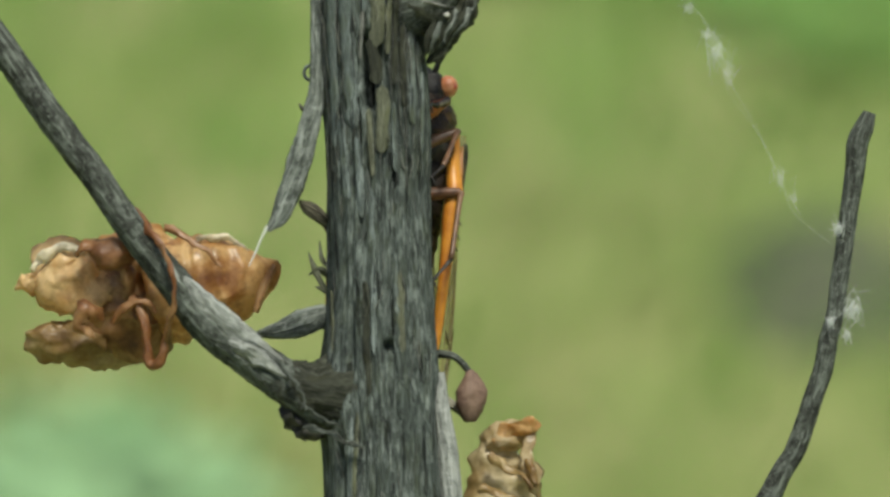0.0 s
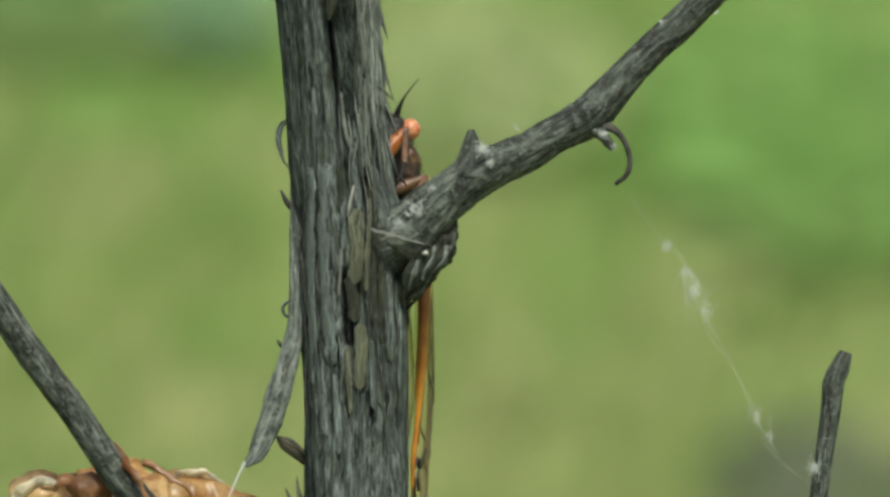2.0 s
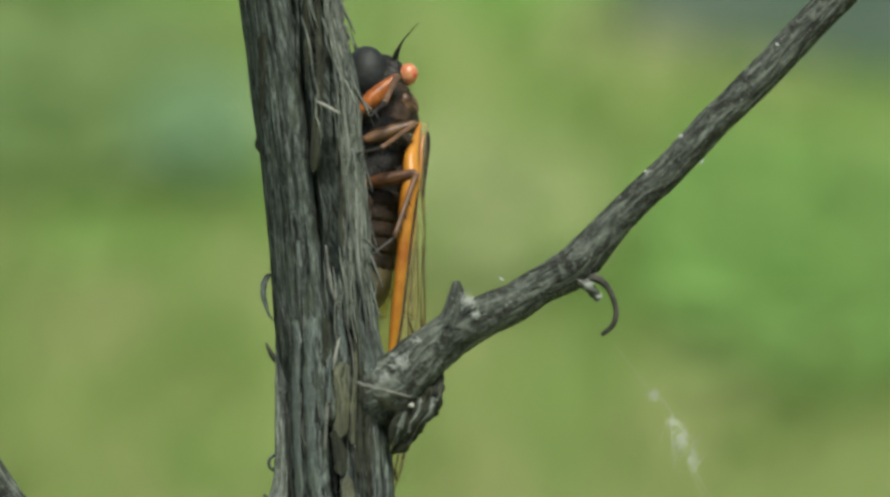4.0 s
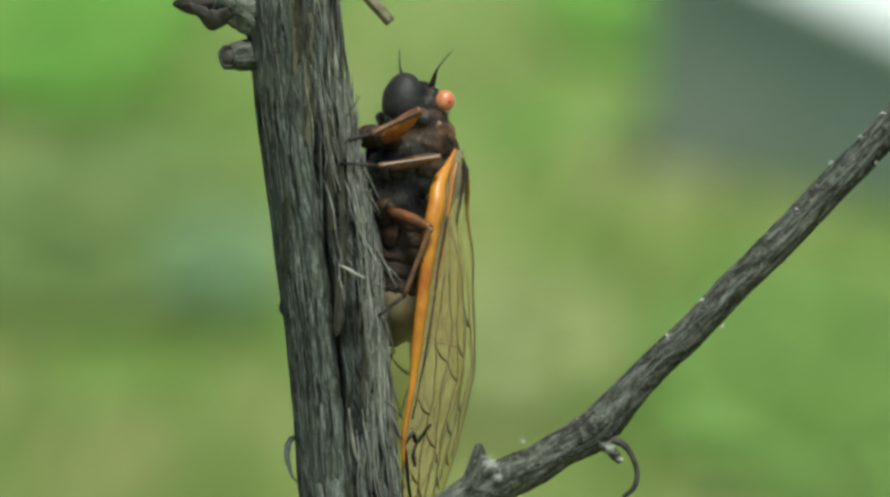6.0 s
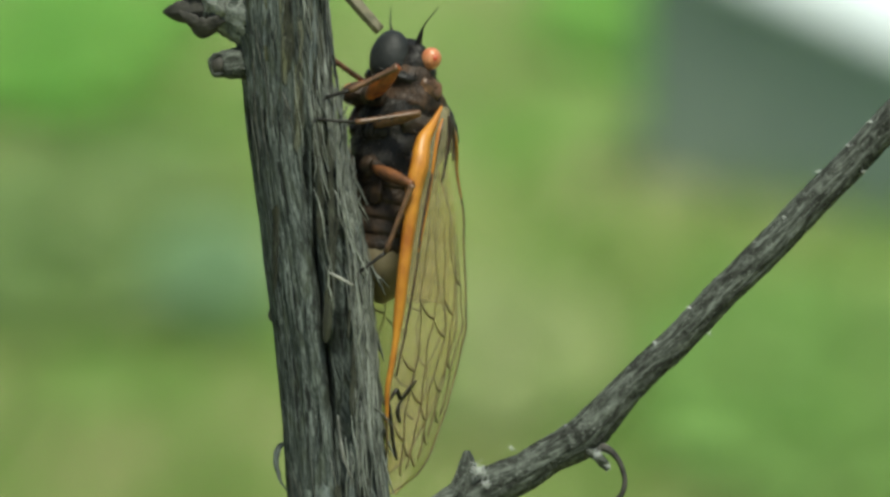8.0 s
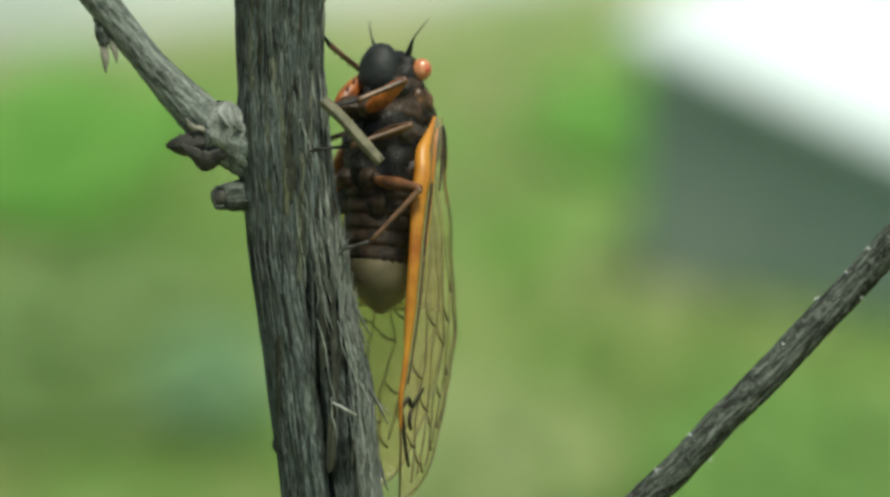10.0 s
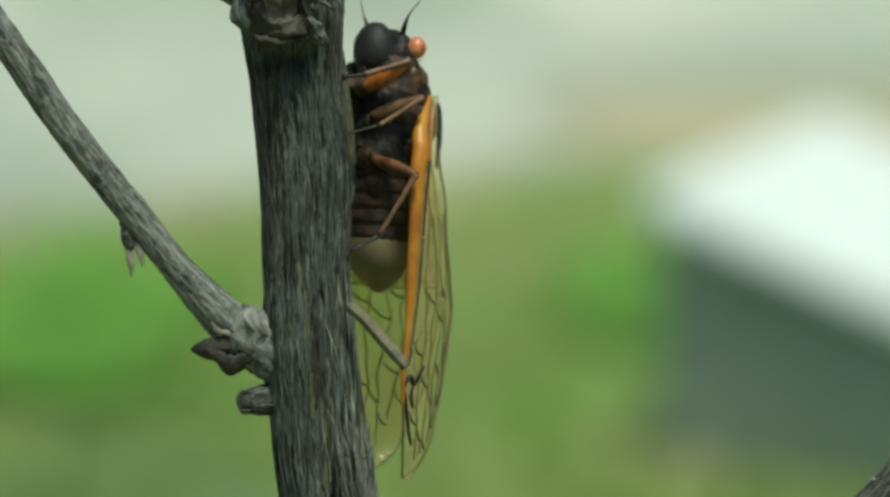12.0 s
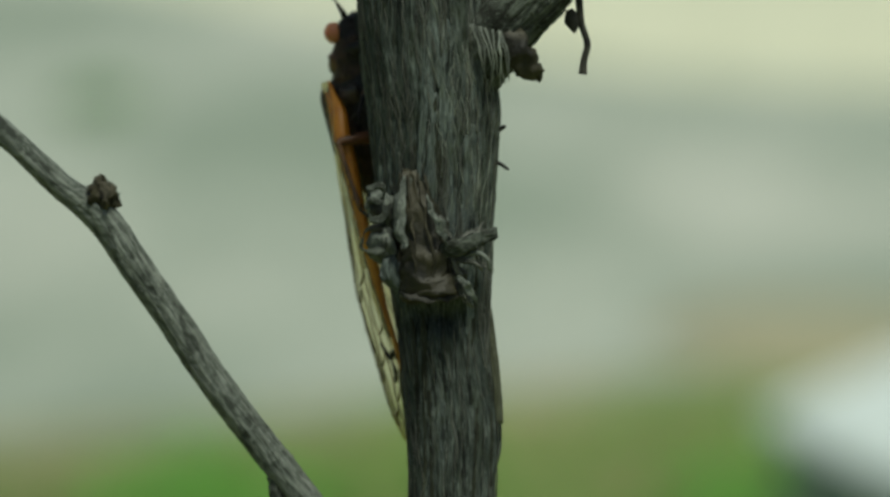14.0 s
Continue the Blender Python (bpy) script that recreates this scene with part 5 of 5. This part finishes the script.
def cicada():
    ob = root("cicada", "black cicada with red eyes, orange-edged clear wings, climbing the stalk", "cicada")
    part("head", crumpled(loft([(-0.5, -0.2, 0.3, 1.3), (-0.9, -0.1, 0.9, 2.3), (-1.6, 0.0, 1.35, 2.8), (-2.5, 0.0, 1.75, 3.05), (-3.3, -0.1, 2.1, 3.1)], 30, 6), 0.0002, 0.001), BLACK_SHELL, ob)
    part("face", crumpled(ball((-0.0016, 0, -0.0025), (0.0018, 0.0020, 0.0026), 32), 0.00006, 0.0008), DOME_SHELL, ob, "bulging dull black face")
    part("beak", rod(mm((-2.2, 0, -3.2, 0.75), (-2.8, 0, -5.0, 0.45), (-3.2, 0, -8.0, 0.3), (-3.3, 0, -11.0, 0.14)), 8, 4), BLACK_SHELL, ob)
    for s in (-1, 1):
        eye = part("eye", ball((0.0008, s * 0.0029, -0.0020), (0.00092, 0.00092, 0.00100), 24), RED_EYE, ob, "round orange-red eye")
        part("eye_spot", ball((0.0007, s * 0.00364, -0.0020), (0.00024, 0.00026, 0.00032), 12), PUPIL, eye)
        part("antenna", rod(mm((-0.2, s * 2.0, -0.9, 0.3), (-0.3, s * 2.3, -0.2, 0.24), (-0.4, s * 2.8, 0.7, 0.09), (-0.2, s * 3.4, 1.6, 0.06), (0.1, s * 4.0, 2.5, 0.03)), 7, 4), BLACK_SHELL, ob)
    part("collar", crumpled(loft([(-2.9, 0.0, 2.1, 3.1), (-3.8, 0.15, 2.4, 3.4), (-5.0, 0.6, 3.1, 3.65), (-6.2, 0.9, 3.6, 3.75), (-6.9, 1.0, 3.7, 3.6)], 32, 6), 0.0003, 0.0016), BROWN_SHELL, ob, "brown-black collar behind the head")
    part("thorax", crumpled(loft([(-5.8, 0.9, 3.5, 3.6), (-7.4, 1.3, 4.6, 3.8), (-9.2, 1.2, 4.7, 3.8), (-11.2, 0.4, 3.9, 3.7), (-12.8, 0.4, 3.5, 3.7), (-13.6, 0.4, 3.0, 3.4)], 36, 6), 0.0004, 0.0016), BLACK_SHELL, ob)
    for y in (-1, 1):
        part("cheek_plate", crumpled(ball((-0.0008, y * 0.0021, -0.0041), (0.0017, 0.0012, 0.0009), 18), 0.0003, 0.001), BLACK_SHELL, ob)
        for z, x, m in ((-6.0, -1.6, BROWN_SHELL), (-9.0, 0.0, BLACK_SHELL), (-12.2, 0.0, BELLY)):
            part("hip", crumpled(rod(mm((-2.2, y * 0.5, z, 0.9), (-2.7 + 0.6 * x, y * 1.4, z, 1.1), (-2.6 + x, y * 2.1, z - 0.1, 0.8), (-2.9 + x, y * 2.5, z - 0.2, 0.45)), 14, 5), 0.0002, 0.0012), m, ob)
        part("neck_plate", crumpled(ball((0.0010, y * 0.0031, -0.0047), (0.0013, 0.0006, 0.0011), 20), 0.0003, 0.0009), BROWN_LEG, ob, "tan fuzzy plate behind the eye")
        part("side_plate", crumpled(ball((0.0002, y * 0.0034, -0.0080), (0.0019, 0.0006, 0.0010), 20), 0.0004, 0.0009), GREY_SHELL, ob, "dull grey side plate")
        part("side_plate", crumpled(ball((0.0012, y * 0.0035, -0.0112), (0.0016, 0.0006, 0.0014), 20), 0.0004, 0.0009), BROWN_SHELL, ob)
        part("belly_flap", crumpled(ball((-0.0024, y * 0.0018, -0.0142), (0.0004, 0.0015, 0.0014), 20), 0.0002, 0.0011), BELLY, ob)
    rings, z = [], -12.6
    for k in range(5):
        w = 1 - 0.035 * k
        rings += [(z, 0.4, 3.5 * w, 3.9 * w), (z - 0.9, 0.4, 3.6 * w, 3.96 * w), (z - 1.25, 0.42, 3.46 * w, 3.82 * w)]
        z -= 1.4
    part("abdomen", loft(rings + [(z - 0.2, 0.45, 2.9, 3.2)], 26, 3), BELLY, ob, "dark ringed abdomen")
    part("abdomen_tip", loft([(-19.2, 0.4, 3.0, 3.3), (-20.4, 0.5, 3.0, 3.2), (-21.6, 0.7, 2.7, 2.8), (-22.6, 1.0, 2.0, 2.1), (-23.4, 1.1, 1.1, 1.2), (-24.0, 1.2, 0.3, 0.4)], 24, 4), TAN_TIP, ob, "tan abdomen tip")
    for s in (-1, 1):
        forewing(ob, s)
    for s in (-1, 1):
        leg(ob, "foreleg", s, (-4.5, 2.1, -6.3), (-5.0, 6.0, -3.6), (-9.7, 5.4, -3.4), (-11.7, 4.8, -3.0), 0.70, ORANGE_LEG, BROWN_LEG, "thick orange foreleg")
        leg(ob, "middle_leg", s, (-3.4, 2.1, -8.6), (-3.6, 7.0, -8.4), (-8.4, 5.8, -11.1), (-11.2, 4.8, -11.9), 0.58, BROWN_LEG, BROWN_LEG, "rusty-brown middle leg")
        leg(ob, "hind_leg", s, (-2.9, 2.3, -12.4), (-3.0, 7.2, -12.6), (-6.6, 6.2, -17.8), (-9.0, 5.0, -19.0), 0.60, RUST_LEG, BROWN_LEG, "rusty-brown hind leg")
    # a thin fuzz on the front of the body
    rnd = random.Random(15)
    hairs = []
    for _ in range(520):
        z, q = rnd.uniform(-13.0, -2.6), rnd.uniform(0, 6.28)
        h = float(np.interp(-z, (2.6, 5, 9, 13), (2.1, 2.8, 3.8, 3.2)))
        w = float(np.interp(-z, (2.6, 5, 9, 13), (3.0, 3.9, 3.7, 3.4)))
        p = Vector((0.15 + h * math.cos(q), w * math.sin(q), z)) * 0.001
        out = Vector((math.cos(q), math.sin(q), rnd.uniform(-1.2, -0.2))) * rnd.uniform(0.0003, 0.0007)
        hairs.append(rod([(*p, 0.00003), (*(p + out * 0.6), 0.000024), (*(p + out + Vector((0, 0, -0.0001))), 0.00001)], 3, 1))
    part("body_hair", joined(hairs), GREY_SHELL, ob, "fine greyish hair")["kind"] = "stuff"
    return ob


CICADA = cicada()

# its climb: seconds, height of the head (plan v), plan units to the right of the stalk's middle, degrees round the stalk, sideways lean
CLIMB = [(0.0, 107, 81, 58.1, 2.9), (0.5, 23, 85, 56.5, 0.8), (1.0, -58, 50, 61.0, -1.5), (1.5, -139, 50, 58.8, -3.6), (2.0, -227, 76, 60.3, -2.1), (2.5, -326, 54, 70.2, -0.8), (3.0, -405, 62, 65.5, -1.8),
         (3.5, -496, 116, 52.6, -0.9), (4.0, -591, 145, 49.8, 1.4), (4.7, -690, 172, 44.0, 1.8), (5.5, -790, 201, 38.5, 1.9), (6.3, -852, 216, 34.6, 1.8), (6.5, -865, 218, 34.1, 1.8), (7.2, -879, 219, 33.6, 1.8), (8.2, -932, 220, 30.5, 1.6),
         (9.3, -1000, 220, 26.5, 1.4), (9.5, -1027, 220, 26.0, 1.3), (10.0, -1132, 205, 42.0, -0.2), (10.5, -1249, 206, 34.1, 1.6), (11.0, -1334, 194, 37.0, 1.2), (11.5, -1426, 178, 40.7, 0.5), (12.0, -1531, 171, 44.9, -1.3),
         (12.5, -1605, 84, 57.5, -5.2), (12.75, -1668, 30, 84.0, -5.4), (13.0, -1735, -24, 110.0, -5.6), (13.5, -1841, -178, 127.4, -16.0), (14.0, -2026, -121, 127.3, -9.5)]
# where each foot holds: body millimetres behind the tip of the head, degrees round the stalk from the body, share of the step's rhythm, lift
FOOTING = {"foreleg": (-5.0, 62, 0.0, 1.6), "middle_leg": (-9.0, 76, 0.55, 1.2), "hind_leg": (-19.5, 56, 0.2, 1.0)}
STRIDE = 90.0


def climb_pose(v, side, turn, lean):
    p = at(stalk_at(v)[0] + side, v, UNIT * math.sqrt(max(0.0, 232.0 ** 2 - side ** 2)))
    return Matrix.Translation(p) @ pose(0, 0, 0, math.degrees(tilt_at(v)), 0, 0) @ pose(0, 0, 0, 0, lean, 0) @ pose(0, 0, 0, 0, 0, turn) @ pose(0, 0, 0, 0, 8, 0)


def foothold(climbed, v, bearing, behind, spread, rhythm, lift):
    """The place of a foot on the bark: it stands still while the body climbs past, then steps on."""
    n = math.floor(climbed / STRIDE + rhythm)
    f = climbed / STRIDE + rhythm - n
    step = max(0.0, (f - 0.68) / 0.32)
    step = step * step * (3 - 2 * step)
    drift = (n + step - climbed / STRIDE - rhythm + 0.34) * STRIDE
    fv = v - behind * 20 - drift
    u, r = stalk_at(fv)
    r = r * 1.02 + 20 * lift * math.sin(math.pi * step)
    a = bearing + spread
    return at(u + r * math.cos(a), fv, r * UNIT * math.sin(a))


def basis(along, pole):
    x = along.normalized()
    z = x.cross(pole).normalized()
    return Matrix((x, z.cross(x), z)).transposed()


def motions():
    """All that moves besides the camera: the cicada, and its legs, which keep hold of the stalk."""
    keys = np.array(CLIMB)
    walk(CICADA, [(t, climb_pose(*row)) for t, *row in CLIMB])
    curve = CICADA.animation_data.action.layers[0].strips[0].channelbag(CICADA.animation_data.action_slot).fcurves
    rows = {o: [] for ob in LEGS for o in ob[:2]}
    for step in range(141):
        t = step * 0.1
        now = [c.evaluate(1 + t * FPS) for c in curve]
        m = Matrix.LocRotScale(now[:3], Quaternion(now[3:7]).normalized(), None)
        v, side = np.interp(t, keys[:, 0], keys[:, 1]), np.interp(t, keys[:, 0], keys[:, 2])
        bearing = math.atan2(math.sqrt(max(0.0, 232.0 ** 2 - side ** 2)), side)
        for thigh, shin, hip, k, toe, hand in LEGS:
            behind, spread, rhythm, lift = FOOTING[thigh.name.split(".")[0]]
            high = float(np.interp(t, (7.2, 9.3, 11.5, 12.3), (0, 1, 1, 0))) if hand > 0 and thigh.name.startswith("foreleg") else 0.0
            goal = m.inverted() @ foothold(112 - v, v, bearing, behind + 6.5 * high, radians(-spread if hand < 0 else 40 - 35 * high), rhythm + (0.5 if hand > 0 else 0.0), lift) - hip
            a, b = k.length, toe.length
            d = min(max(goal.length, abs(a - b) * 1.1 + 1e-4), (a + b) * 0.985)
            way = goal.normalized()
            pole = Vector({"f": (0.1 + 1.1 * high, hand * (1 - high), 0.7), "m": (0.25, hand * 1.0, 0.3), "h": (0.3, hand * 1.0, 0.0)}[thigh.name[0]])
            off = (pole - way * pole.dot(way)).normalized()
            c = (a * a + d * d - b * b) / (2 * d)
            knee = way * c + off * math.sqrt(max(0.0, a * a - c * c))
            turn = basis(knee, pole) @ basis(k, pole).inverted()
            bend = turn.inverted() @ basis(way * d - knee, pole) @ basis(toe, pole).inverted()
            rows[thigh].append((t, Matrix.LocRotScale(hip, turn.to_quaternion(), None)))
            rows[shin].append((t, Matrix.LocRotScale(k, bend.to_quaternion(), None)))
    for o, path in rows.items():
        walk(o, path)


motions()
